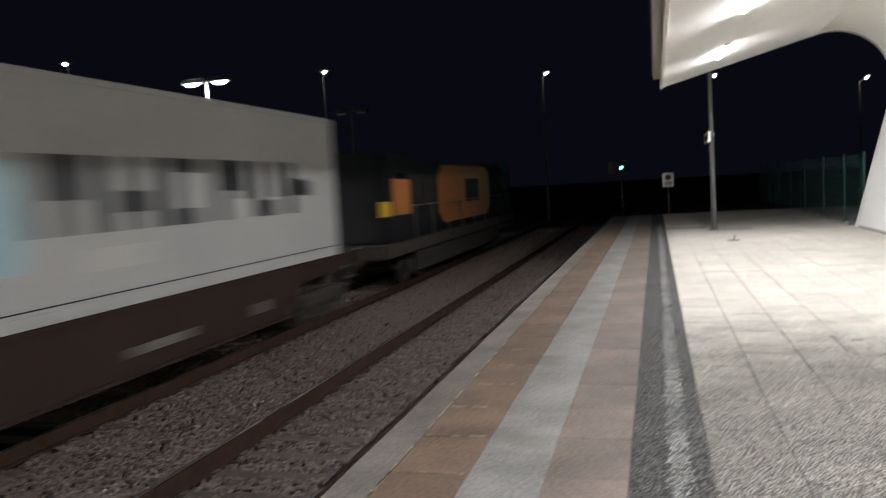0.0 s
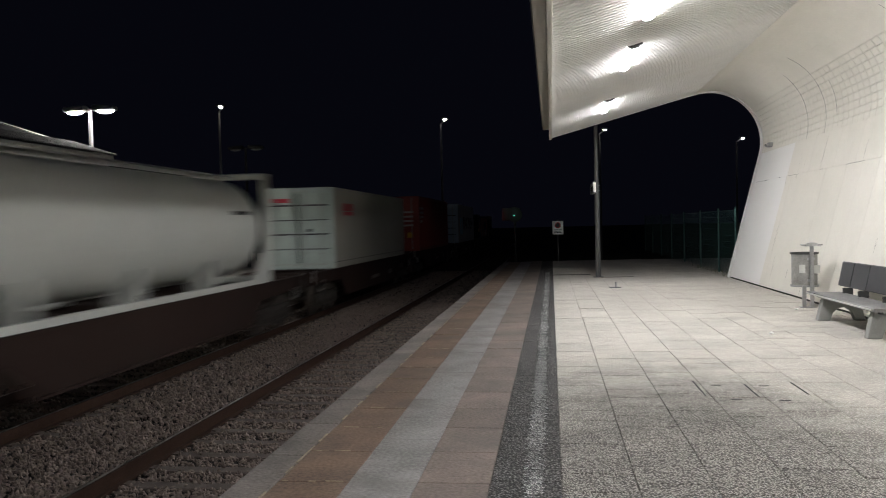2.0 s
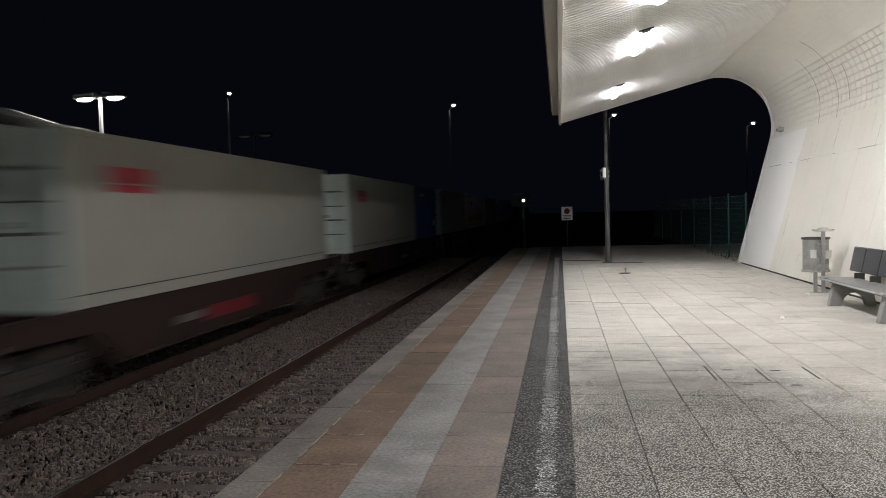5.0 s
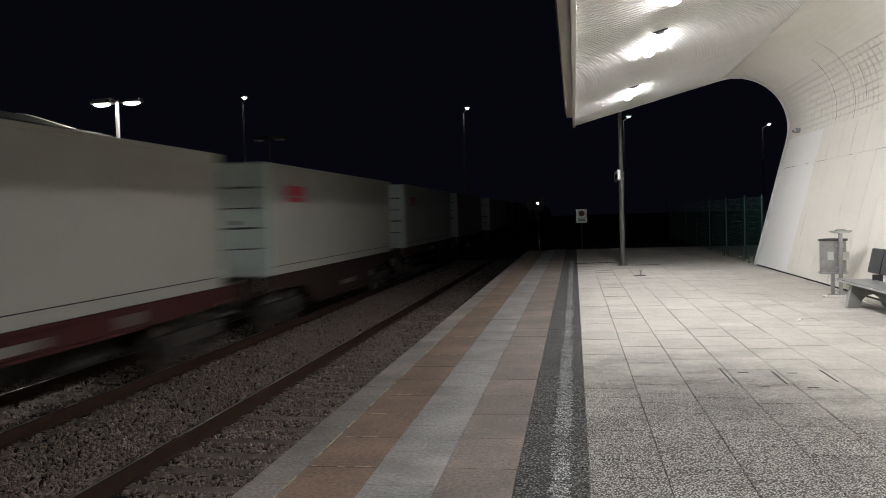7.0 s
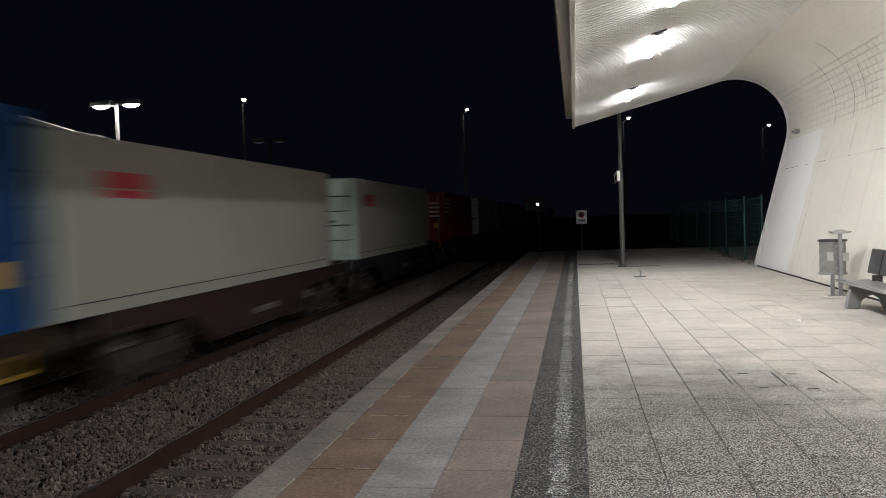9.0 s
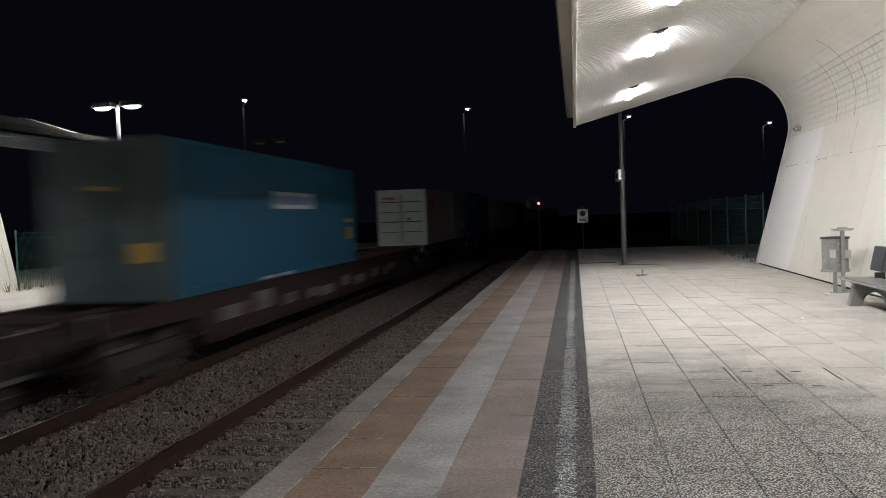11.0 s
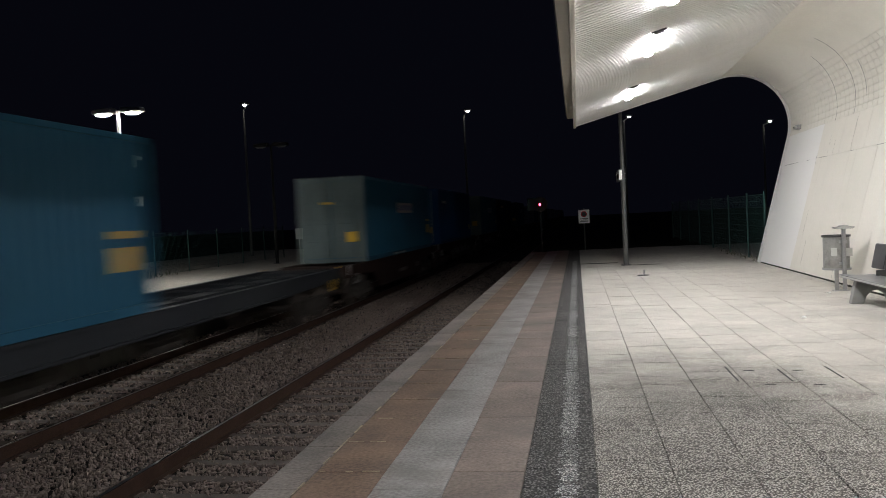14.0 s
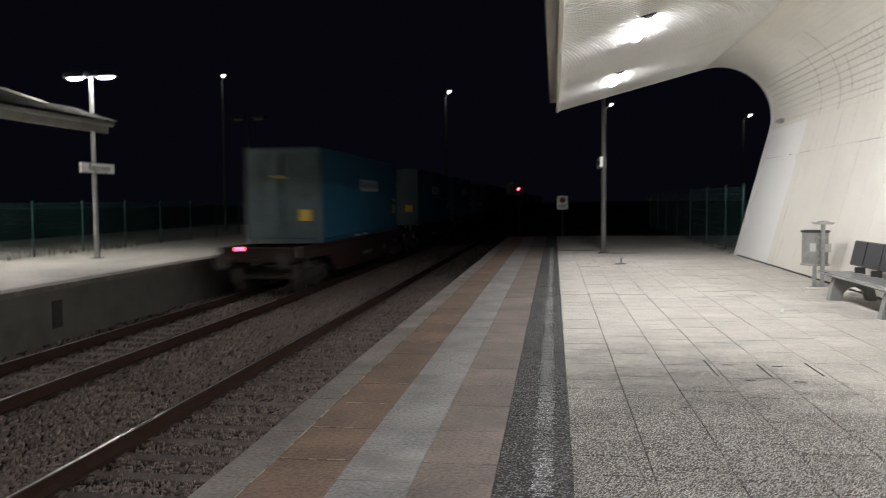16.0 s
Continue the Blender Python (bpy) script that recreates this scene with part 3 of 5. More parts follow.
boxes("rear_paving", [(EDGE, WALL_FOOT + 0.15, -14, -0.1, -0.05, -0.007)], M["slab"], plat)
boxes("side_paving", [(WALL_FOOT + 0.16, 9.0, -14, PLAT_END, -0.05, -0.006)], M["slab"], plat)
boxes("verge_strip", [(EDGE, 0.05, -0.1, 2.0, -0.05, -0.003)], M["grey"], plat)

# far platform
plat2 = tagged(new("platform_2"), "opposite railway platform with a stained concrete face", "platform", kind="structure")
boxes("platform_body", [(-26, EDGE_B - 0.1, -20, 60, -1.45, -0.12)], M["concrete"], plat2)
boxes("platform_top", [(-26, EDGE_B - 0.45, -20, 60, -0.119, 0)], M["slab"], plat2)
me = piece_mesh("coping_stone", 0.44, 0.99, 0.118, M["coping"])
for i in range(46):
    ob = new("coping_stone", me)
    ob.matrix_basis = pose(EDGE_B - 0.225, 4.5 + i, 0.0, 0, 0, 0)
    ob.parent = plat2
boxes("drain_recess", [(EDGE_B - 0.11, EDGE_B - 0.088, 16.1, 16.45, -0.96, -0.36)], M["seam"], plat2, "dark drain opening in the platform face")


# ---------------------------------------------------------------- shelters: leaning wall curving over into a sloped roof
def profile(off=0.0, n=20):
    """x, z from the wall's foot over the curve to the roof's edge; off: outward."""
    k = math.atan2(0.263, 1.0)
    wd, rd = Vector((math.sin(k), math.cos(k))), Vector((-0.967, -0.254)).normalized()
    foot, tip = Vector((WALL_FOOT, 0)), Vector((0.09, 4.42))
    corner = Vector((6.934, 6.213))
    half = math.acos((-wd).dot(rd)) / 2
    r = 1.53
    t = r / math.tan(half)
    bis = ((-wd) + rd).normalized()
    c = corner + bis * (r / math.sin(half))
    a, b = corner - wd * t, corner + rd * t
    a0, a1 = math.atan2(*(a - c).yx), math.atan2(*(b - c).yx)
    wn, rn = Vector((wd.y, -wd.x)), Vector((rd.y, -rd.x))
    pts = [foot + wn * off]
    for i in range(n + 1):
        q = a0 + (a1 - a0) * i / n
        pts.append(c + Vector((math.cos(q), math.sin(q))) * (r + off))
    pts.append(tip + rn * off)
    return pts


def shelter(name, fx, y0, y1, label, tubes, detail, dz=0.0, thick=0.30, rim=0.40):
    th = thing(name, pose(0, 0, dz), label, "shelter")
    inner, outer = profile(0.03), profile(thick)
    inner[-1] += Vector((0.05, 0.012))
    bm = bmesh.new()
    loop = inner + outer[::-1]
    rings = [[bm.verts.new((fx(p.x), y, p.y)) for p in loop] for y in (y0, y1)]
    n = len(loop)
    for i in range(n):
        bm.faces.new((rings[0][i], rings[0][(i + 1) % n], rings[1][(i + 1) % n], rings[1][i]))
    m = len(inner)
    for ring in rings:
        for i in range(m - 1):
            bm.faces.new((ring[i], ring[i + 1], ring[n - 2 - i], ring[n - 1 - i]))
    bmesh.ops.recalc_face_normals(bm, faces=bm.faces[:])
    part("shell", bm, M["seam"] if detail else M["rooftop"], th, "structural shell behind the lining")
    # end trim, a smooth pale band round the shelter's open end
    bm = bmesh.new()
    lo, hi = profile(-0.012), profile(thick + 0.03)
    rings = [[bm.verts.new((fx(p.x), y, p.y)) for p in lo + hi[::-1]] for y in (y1 - 0.28, y1 + 0.012)]
    n, m = len(lo) * 2, len(lo)
    for i in range(n):
        bm.faces.new((rings[0][i], rings[0][(i + 1) % n], rings[1][(i + 1) % n], rings[1][i]))
    for ring in rings:
        for i in range(m - 1):
            bm.faces.new((ring[i], ring[i + 1], ring[n - 2 - i], ring[n - 1 - i]))
    bmesh.ops.recalc_face_normals(bm, faces=bm.faces[:])
    part("end_trim", bm, M["endwhite" if detail else "white"], th, "smooth white end band", smooth=True)
    pts = profile(0.0, 14)
    wall_top = pts[1]

    def along(t):
        return pts[0].lerp(wall_top, t)
    # wall lining: upright planks in two courses
    pitch = 0.42
    count = int((y1 - 0.29 - y0) / pitch)
    for c0, c1 in ((0.012, 0.7678), (0.7690, 1.0)):
        p, q = along(c0), along(c1)
        first = 0
        nrm = Vector(((q - p).y, -(q - p).x)).normalized() * 0.028
        bm = bmesh.new()
        a = [bm.verts.new((fx(v.x), s, v.y)) for v in (p, q) for s in (-pitch / 2 + 0.0008, pitch / 2 - 0.0008)]
        b = [bm.verts.new((fx(v.x + nrm.x), s, v.y + nrm.y)) for v in (p, q) for s in (-pitch / 2 + 0.0008, pitch / 2 - 0.0008)]
        for f in ((0, 1, 3, 2),):
            bm.faces.new([a[i] for i in f])
        for i, j in ((0, 1), (1, 3), (3, 2), (2, 0)):
            bm.faces.new((a[i], a[j], b[j], b[i]))
        bmesh.ops.recalc_face_normals(bm, faces=bm.faces[:])
        me = mesh_of("wall_panel", bm, M["white"])
        if detail:                         # smooth wide panel next to the end band
            first, wide = 8, 8 * pitch
            bm = bmesh.new()
            v = [bm.verts.new((fx(w.x + nrm.x * k), y1 - 0.29 - d, w.y + nrm.y * k)) for k in (0, 1) for w, d in ((p, 0.001), (q, 0.001), (q, wide - 0.002), (p, wide - 0.002))]
            for f in ((0, 1, 2, 3), (7, 6, 5, 4), (0, 4, 5, 1), (1, 5, 6, 2), (2, 6, 7, 3), (3, 7, 4, 0)):
                bm.faces.new([v[k] for k in f])
            bmesh.ops.recalc_face_normals(bm, faces=bm.faces[:])
            part("end_panel", bm, M["endwhite"], th, "smooth cool white panel")
        for i in range(first, count):
            ob = new("wall_panel", me)
            ob.matrix_basis = pose(rng.uniform(-0.002, 0.002), y1 - 0.29 - (i + 0.5) * pitch, 0)
            ob.parent = th
    # curved lining: small tiles
    bm = bmesh.new()
    arc = profile(0.0, 20)[1:-1]
    back = profile(0.028, 20)[1:-1]
    for i in range(len(arc) - 1):
        g = 0.013 if i < 9 else 0.0015
        for k in range(int((y1 - 0.29 - max(y0, -2)) / 0.3)):
            ya, yb = y1 - 0.29 - k * 0.3 - g / 2, y1 - 0.29 - (k + 1) * 0.3 + g / 2
            p, q = arc[i].lerp(arc[i + 1], g), arc[i].lerp(arc[i + 1], 1 - g * 3)
            e, h = back[i], back[i + 1]
            v = [bm.verts.new((fx(w.x), s, w.y)) for w, s in ((p, ya), (p, yb), (q, yb), (q, ya))]
            u = [bm.verts.new((fx(w.x), s, w.y)) for w, s in ((e, ya), (e, yb), (h, yb), (h, ya))]
            bm.faces.new(v)
            for s in range(4):
                bm.faces.new((v[s], v[(s + 1) % 4], u[(s + 1) % 4], u[s]))
    bmesh.ops.recalc_face_normals(bm, faces=bm.faces[:])
    tagged(part("curve_tiles", bm, M["white"], th, "small white tiles lining the curve"), kind="stuff")
    for ya, k0, k1 in ((20.7, 0, 11), (19.4, 0, 13), (18.7, 2, 7), (14.6, 3, 12)) if detail else ():   # opened joints in the curve
        bm = bmesh.new()
        prev = None
        fr = profile(-0.004, 20)[1:-1]
        for k in range(k0, k1 + 1):
            w = 0.004 + 0.009 * rng.random()
            row = [bm.verts.new((fx(fr[k].x), ya + d, fr[k].y)) for d in (-w, w)]
            if prev:
                bm.faces.new((prev[0], prev[1], row[1], row[0]))
            prev = row
        part("open_joint", bm, M["seam"], th, "dark opened joint")
    for ya, t0, t1 in ((21.56, 0.72, 0.80), (21.14, 0.25, 0.42), (20.72, 0.05, 0.22), (20.72, 0.74, 0.90), (20.30, 0.78, 0.86), (19.46, 0.10, 0.16),
                       (19.04, 0.80, 0.97), (18.20, 0.02, 0.10), (16.52, 0.76, 0.88), (14.84, 0.30, 0.37), (13.16, 0.62, 0.78)) if detail else ():
        bm = bmesh.new()                   # short open stretches of the joints between wall panels
        a, b = along(t0), along(t1)
        w = rng.uniform(0.003, 0.006)
        bm.faces.new([bm.verts.new((v.x - 0.003, ya + d, v.y)) for v, d in ((a, -w * 0.4), (a, w), (b, w * 0.6), (b, -w))])
        part("open_joint", bm, M["seam"], th, "dark opened joint")
    for ya, yb in ((24.6, 23.2), (22.4, 22.1), (21.4, 20.6), (19.0, 18.8), (17.4, 16.4), (15.0, 13.0)) if detail else ():
        bm = bmesh.new()
        a, b = along(0.7668), along(0.7688)
        bm.faces.new([bm.verts.new((v.x - 0.003, y, v.y)) for v, y in ((a, ya), (a, yb), (b, yb), (b, ya))])
        part("open_joint", bm, M["seam"], th, "dark opened joint")
    # ribbed soffit
    p, q = profile(0.0)[-2], profile(0.0)[-1]
    bm = bmesh.new()
    nrm = Vector(((q - p).y, -(q - p).x)).normalized()
    y, prev = y0, None
    steps = [(0.0, 0.0), (0.075, 0.0), (0.09, 0.032), (0.135, 0.032), (0.15, 0.0)]
    while y < y1 - 0.29:
        for dy, deep in steps[:-1]:
            row = [bm.verts.new((fx(w.x + nrm.x * deep), min(y + dy, y1 - 0.28), w.y + nrm.y * deep)) for w in (p, q)]
            if prev:
                bm.faces.new((prev[0], prev[1], row[1], row[0]))
            prev = row
        y += 0.15
    bmesh.ops.recalc_face_normals(bm, faces=bm.faces[:])
    part("soffit", bm, M["soffit"], th, "white ribbed metal soffit")
    # fascia and the roof sheet's edge
    xs = sorted((fx(0.02), fx(0.10)))
    boxes("fascia", [(xs[0], xs[1], y0, y1 + 0.02, 4.36, 4.40 + rim)], M["white" if detail else "fascia"], th, "metal fascia", 0.006)
    bm = bmesh.new()
    y = y0
    while y < y1 + 0.25:
        a, b = sorted((fx(-0.20), fx(1.6)))
        vs = box(bm, a, b, y, y + 0.055, 0, 0.05)
        for v in vs:
            v.co.z += 4.40 + rim + (0.46 if abs(v.co.x - fx(1.6)) < 0.01 else 0.0)
        y += 0.11
    xs = sorted((fx(-0.17), fx(0.02)))
    part("roof_sheet_edge", bm, M["galv" if detail else "rooftop"], th, "corrugated roof sheet edge")
    boxes("gutter", [(xs[0], xs[1], y0, y1 + 0.1, 4.28 + rim, 4.39 + rim)], M["white" if detail else "fascia"], th, "metal gutter", 0.01)
    tilt = math.degrees(math.atan2(q.y - p.y, fx(q.x) - fx(p.x)))
    tilt = -(tilt - 180 if tilt > 90 else tilt + 180 if tilt < -90 else tilt)
    for yc in tubes:
        lamp = thing("tube_lamp", pose(fx(1.52), yc, 4.796 + dz, 0, tilt, 0), "long white opal lamp, lit, on the ribbed soffit", "lamp", "tube lamps under the shelters")
        bm = bmesh.new()                   # shallow half-round diffuser, open side up
        half = [(-0.09 * math.cos(math.pi * i / 10), -0.016 - 0.042 * math.sin(math.pi * i / 10)) for i in range(11)]
        ends = [[bm.verts.new((x, e, z)) for x, z in half] for e in (-0.98, 0.98)]
        for i in range(10):
            bm.faces.new((ends[0][i], ends[0][i + 1], ends[1][i + 1], ends[1][i]))
        for e in ends:
            bm.faces.new(e)
        bm.faces.new((ends[0][0], ends[0][-1], ends[1][-1], ends[1][0]))
        bmesh.ops.recalc_face_normals(bm, faces=bm.faces[:])
        part("diffuser", bm, M["tube"], lamp, "glowing opal diffuser", True)
        boxes("batten", [(-0.075, 0.075, -0.97, 0.97, -0.014, -0.002)], M["soffit"], lamp, "white lamp batten")
        for e in (-1.0, 1.0):
            bm = bmesh.new()
            box(bm, -0.10, 0.10, e - 0.018, e + 0.018, -0.062, -0.002)
            for v in bm.verts:
                if v.co.z < -0.03:
                    v.co.x *= 0.7
            bev(bm, 0.006)
            part("end_cap", bm, M["galv"], lamp, "grey end cap")
        boxes("bracket", [(-0.13, 0.13, -1.10, -1.04, -0.03, -0.002)], M["darkmetal"], lamp, "dark fixing bracket", 0.004)
    return th


# unseen lamps, added for their light: near ones below y 11, all far ones
shelter("platform_shelter", lambda x: x, -12.0, Y_END, "white curved shelter with leaning wall and ribbed soffit", (21.4, 15.25, 11.3, 4.8, 0.6, -5.6), True)
shelter("platform_shelter", lambda x: -13.4 - (x - 0.09) * 0.79, -14.0, Y_END_B, "white curved shelter on the opposite platform", (18.4, 12.2, 5.0, -3.0), False, -0.53, 0.27, 0.30)


# ---------------------------------------------------------------- things on the near platform
def lamp_post(at, label, heads, lit=True):
    th = thing("lamp_post" if heads else "sign_post", at, label, "lamp post" if heads else "sign post")
    bm = bmesh.new()
    cyl(bm, (0, 0, 0), (0, 0, 3.0), 0.085, 0.078, 14)
    cyl(bm, (0, 0, 3.0), (0, 0, 5.76), 0.07, 0.055, 14)
    # unlit post, arm and heads take the near-black roof colour for night darkness
    part("post", bm, M["greymetal" if heads and lit else "postgrey" if lit or not heads else "rooftop"], th, "grey steel post", True)
    bm = bmesh.new()
    box(bm, -0.16, 0.16, -0.16, 0.16, 0, 0.02)
    part("base_plate", bm, M["darkmetal"], th)
    if heads:
        boxes("arm", [(-0.22, 0.22, -0.03, 0.03, 5.72, 5.78)], M["galv" if lit else "rooftop"], th)
    for s in (-1, 1) if heads else ():
        bm = bmesh.new()
        vs = box(bm, s * 0.14, s * 0.86, -0.16, 0.16, 5.69, 5.88)
        for v in vs:
            if v.co.z > 5.75 and abs(v.co.x) > 0.5:
                v.co.z -= 0.05
        bev(bm, 0.03)
        head = part("lamp_head", bm, M["galv" if lit else "rooftop"], th, "boxy grey lamp head")
        bm = bmesh.new()
        bmesh.ops.create_uvsphere(bm, u_segments=14, v_segments=8, radius=1, matrix=Matrix.Translation((s * 0.52, 0, 5.69)) @ Matrix.Diagonal((0.27, 0.13, 0.075, 1)))
        part("lens", bm, M["led"] if lit else M["unlit"], head, "lit lens" if lit else "dull unlit lens")
    if not lit:
        return th
    sign = boxes("name_sign", [(0.07, 0.16, -0.92, 0.92, 2.69, 3.01)], M["signwhite"], th, "white station name sign reading Reguengo", 0.008)
    boxes("sign_rim", [(0.065, 0.165, -0.925, 0.925, 2.995, 3.015), (0.065, 0.165, -0.925, 0.925, 2.685, 2.705)], M["greymetal"], sign)
    plate_text("lettering", "Reguengo", 0.30, M["signblack"], sign, pose(0.162, 0.05, 2.86, 90, 0, 90), "black lettering")
    for z in (2.77, 2.93):
        boxes("clamp", [(-0.09, 0.075, -0.05, 0.05, z - 0.015, z + 0.015)], M["galv"], th)
    return th


lamp_post(pose(1.50, 26.1, 0, 0, 0, 180), "grey steel post with station name sign on the paved platform", False)
lamp_post(pose(-14.46, 23.9, 0), "grey steel twin-headed lamp post with white name sign", True)
lamp_post(pose(-14.46, 37.0, 0), "unlit twin-headed lamp post on the opposite platform", True, False)


def litter_bin(at):
    th = thing("litter_bin", at, "grey steel litter bin on two legs beside a bench", "litter bin")
    bm = bmesh.new()
    n = 28
    prof = [(0.238, 0.41), (0.238, 1.05), (0.228, 1.05), (0.228, 0.43)]
    rings = [[bm.verts.new((r * math.cos(2 * math.pi * i / n), r * math.sin(2 * math.pi * i / n), z)) for i in range(n)] for r, z in prof]
    for a, b in zip(rings, rings[1:]):
        for i in range(n):
            bm.faces.new((a[i], a[(i + 1) % n], b[(i + 1) % n], b[i]))
    bm.faces.new(rings[0][::-1])
    bm.faces.new(rings[-1])
    bmesh.ops.recalc_face_normals(bm, faces=bm.faces[:])
    part("drum", bm, M["bingrey"], th, "perforated grey drum, open at the top", True)
    for z, r in ((0.41, 0.262), (1.05, 0.265)):
        bm = bmesh.new()
        rings = [[bm.verts.new((q * math.cos(2 * math.pi * i / n), q * math.sin(2 * math.pi * i / n), w)) for i in range(n)] for q, w in ((0.239, z - 0.018), (r, z - 0.018), (r, z + 0.018), (0.239, z + 0.018))]
        for a, b in zip(rings, rings[1:] + rings[:1]):
            for i in range(n):
                bm.faces.new((a[i], a[(i + 1) % n], b[(i + 1) % n], b[i]))
        bmesh.ops.recalc_face_normals(bm, faces=bm.faces[:])
        part("rim", bm, M["darkmetal" if z > 1 else "galv"], th, "dark rim" if z > 1 else "pale lower rim", True)
    for z0, z1, m in ((0.67, 0.83, "pale"), (0.47, 0.58, "bingrey")):    # bent plates on the drum
        bm = bmesh.new()
        arc = [-2.25 + 0.09 * i for i in range(6)]
        lo = [[bm.verts.new((q * math.cos(t), q * math.sin(t), z)) for t in arc] for q, z in ((0.242, z0), (0.242, z1), (0.246, z1), (0.246, z0))]
        for a, b in zip(lo, lo[1:] + lo[:1]):
            for i in range(5):
                bm.faces.new((a[i], a[i + 1], b[i + 1], b[i]))
        for i in (0, 5):
            bm.faces.new([r[i] for r in lo])
        bmesh.ops.recalc_face_normals(bm, faces=bm.faces[:])
        part("label_plate", bm, M[m], th, "pale label plate" if m == "pale" else "", True)
    boxes("side_plate", [(0.10, 0.22, -0.247, -0.24, 0.66, 0.82)], M["pale"], th, "pale notice plate", 0.002)
    for x, top in ((-0.09, 0.42), (0.055, 1.20)):
        boxes("leg", [(x - 0.033, x + 0.033, -0.31, -0.25, 0.015, top)], M["galv"], th, "galvanised square leg", 0.006)
        boxes("foot_plate", [(x - 0.075, x + 0.06, -0.35, -0.2, 0, 0.016)], M["galv"], th, "", 0.003)
    for z in (0.5, 0.92):
        boxes("clamp", [(-0.02, 0.12, -0.256, -0.236, z, z + 0.05)], M["galv"], th)
    bm = bmesh.new()                        # ashtray: shallow dish with a small arched lid
    vs = box(bm, -0.14, 0.25, -0.38, -0.17, 1.195, 1.235)
    for v in vs:
        if v.co.z < 1.21:
            v.co.x = 0.055 + (v.co.x - 0.055) * 0.8
    bev(bm, 0.012, 2)
    part("ashtray", bm, M["steel"], th, "steel ashtray dish")
    bm = bmesh.new()
    vs = box(bm, -0.05, 0.16, -0.34, -0.2, 1.236, 1.265)
    for v in vs:
        if v.co.z > 1.25:
            v.co.x = 0.055 + (v.co.x - 0.055) * 0.5
    bev(bm, 0.008)
    part("ashtray_lid", bm, M["steel"], th, "bright steel lid")
    return th


litter_bin(pose(4.98, 16.65, 0))


def bench(at):
    th = thing("bench", at, "dark grey metal bench with pale slab ends", "bench")
    for y in (0.06, 2.2):
        bm = bmesh.new()
        prof = [(-0.30, 0), (-0.10, 0), (-0.06, 0.13), (0.02, 0.21), (0.13, 0.23), (0.24, 0.16), (0.30, 0), (0.46, 0), (0.40, 0.25), (0.36, 0.40), (-0.20, 0.40), (-0.24, 0.28)]
        v0 = [bm.verts.new((x, y - 0.07, z)) for x, z in prof]
        v1 = [bm.verts.new((x, y + 0.07, z)) for x, z in prof]
        bm.faces.new(v0[::-1]), bm.faces.new(v1)
        for i in range(len(prof)):
            j = (i + 1) % len(prof)
            bm.faces.new((v0[i], v0[j], v1[j], v1[i]))
        bmesh.ops.recalc_face_normals(bm, faces=bm.faces[:])
        bev(bm, 0.008)
        part("end_support", bm, M["benchend"], th, "pale arched end support")
    bm = bmesh.new()                        # seat: rolled front edge, dished middle
    prof = [(-0.29, 0.405), (-0.30, 0.43), (-0.285, 0.452), (-0.25, 0.458), (-0.1, 0.442), (0.1, 0.432), (0.26, 0.438), (0.26, 0.408), (-0.25, 0.402)]
    v0 = [bm.verts.new((x, -0.22, z)) for x, z in prof]
    v1 = [bm.verts.new((x, 2.75, z)) for x, z in prof]
    bm.faces.new(v0[::-1]), bm.faces.new(v1)
    for i in range(len(prof)):
        j = (i + 1) % len(prof)
        bm.faces.new((v0[i], v0[j], v1[j], v1[i]))
    bmesh.ops.recalc_face_normals(bm, faces=bm.faces[:])
    part("seat", bm, M["benchseat"], th, "grey seat with a rolled front edge", True)
    boxes("seat_edge", [(-0.306, -0.296, -0.2, 2.73, 0.414, 0.440)], M["steel"], th, "bright steel seat edge", 0.003)
    boxes("seat_rail", [(-0.16, -0.12, -0.1, 2.6, 0.36, 0.402), (0.16, 0.20, -0.1, 2.6, 0.36, 0.402)], M["darkmetal"], th, "dark steel rail under the seat")
    for y0, y1 in ((-0.2, 0.74), (0.76, 1.72), (1.74, 2.41), (2.43, 3.0)):
        bm = bmesh.new()
        vs = box(bm, 0.31, 0.345, y0, y1, 0.53, 0.955)
        for v in vs:
            if v.co.z > 0.8:
                v.co.x += 0.09
        bev(bm, 0.012, 2)
        part("backrest", bm, M["bench"], th, "dark grey backrest panel")
    for y in (0.75, 1.73, 2.42):
        bm = bmesh.new()
        vs = box(bm, 0.325, 0.35, y - 0.012, y + 0.012, 0.50, 0.945)
        for v in vs:
            if v.co.z > 0.8:
                v.co.x += 0.09
        part("rib", bm, M["steel"], th, "bright rib between the panels")
        boxes("bracket", [(0.20, 0.36, y - 0.02, y + 0.02, 0.412, 0.53)], M["darkmetal"], th)
    return th


bench(pose(4.77, 12.1, 0))

# alarm box near the shelter's end
th = thing("wall_box", pose(6.24, 23.9, 3.84, 0, 0, 0), "small metal detector box on the shelter wall", "wall box")
bm = bmesh.new()
box(bm, -0.06, 0.08, -0.09, 0.09, -0.06, 0.07)
bev(bm, 0.015)
part("housing", bm, M["galv"], th)
bm = bmesh.new()
cyl(bm, (-0.06, -0.03, 0), (-0.12, -0.07, -0.02), 0.045, n=12)
part("lens_hood", bm, M["steel"], th)

# floor fittings
th = thing("floor_hydrant", pose(1.69, 21.8, 0), "small metal floor cap with an upright stem", "floor cap")
bm = bmesh.new()
cyl(bm, (0, 0, 0), (0, 0, 0.015), 0.16, n=20)
part("cap_plate", bm, M["darkmetal"], th)
bm = bmesh.new()
cyl(bm, (0.02, 0, 0.015), (0.02, 0, 0.13), 0.022, n=10)
cyl(bm, (0.02, 0, 0.12), (0.02, 0, 0.15), 0.035, n=10)
part("stem", bm, M["galv"], th)
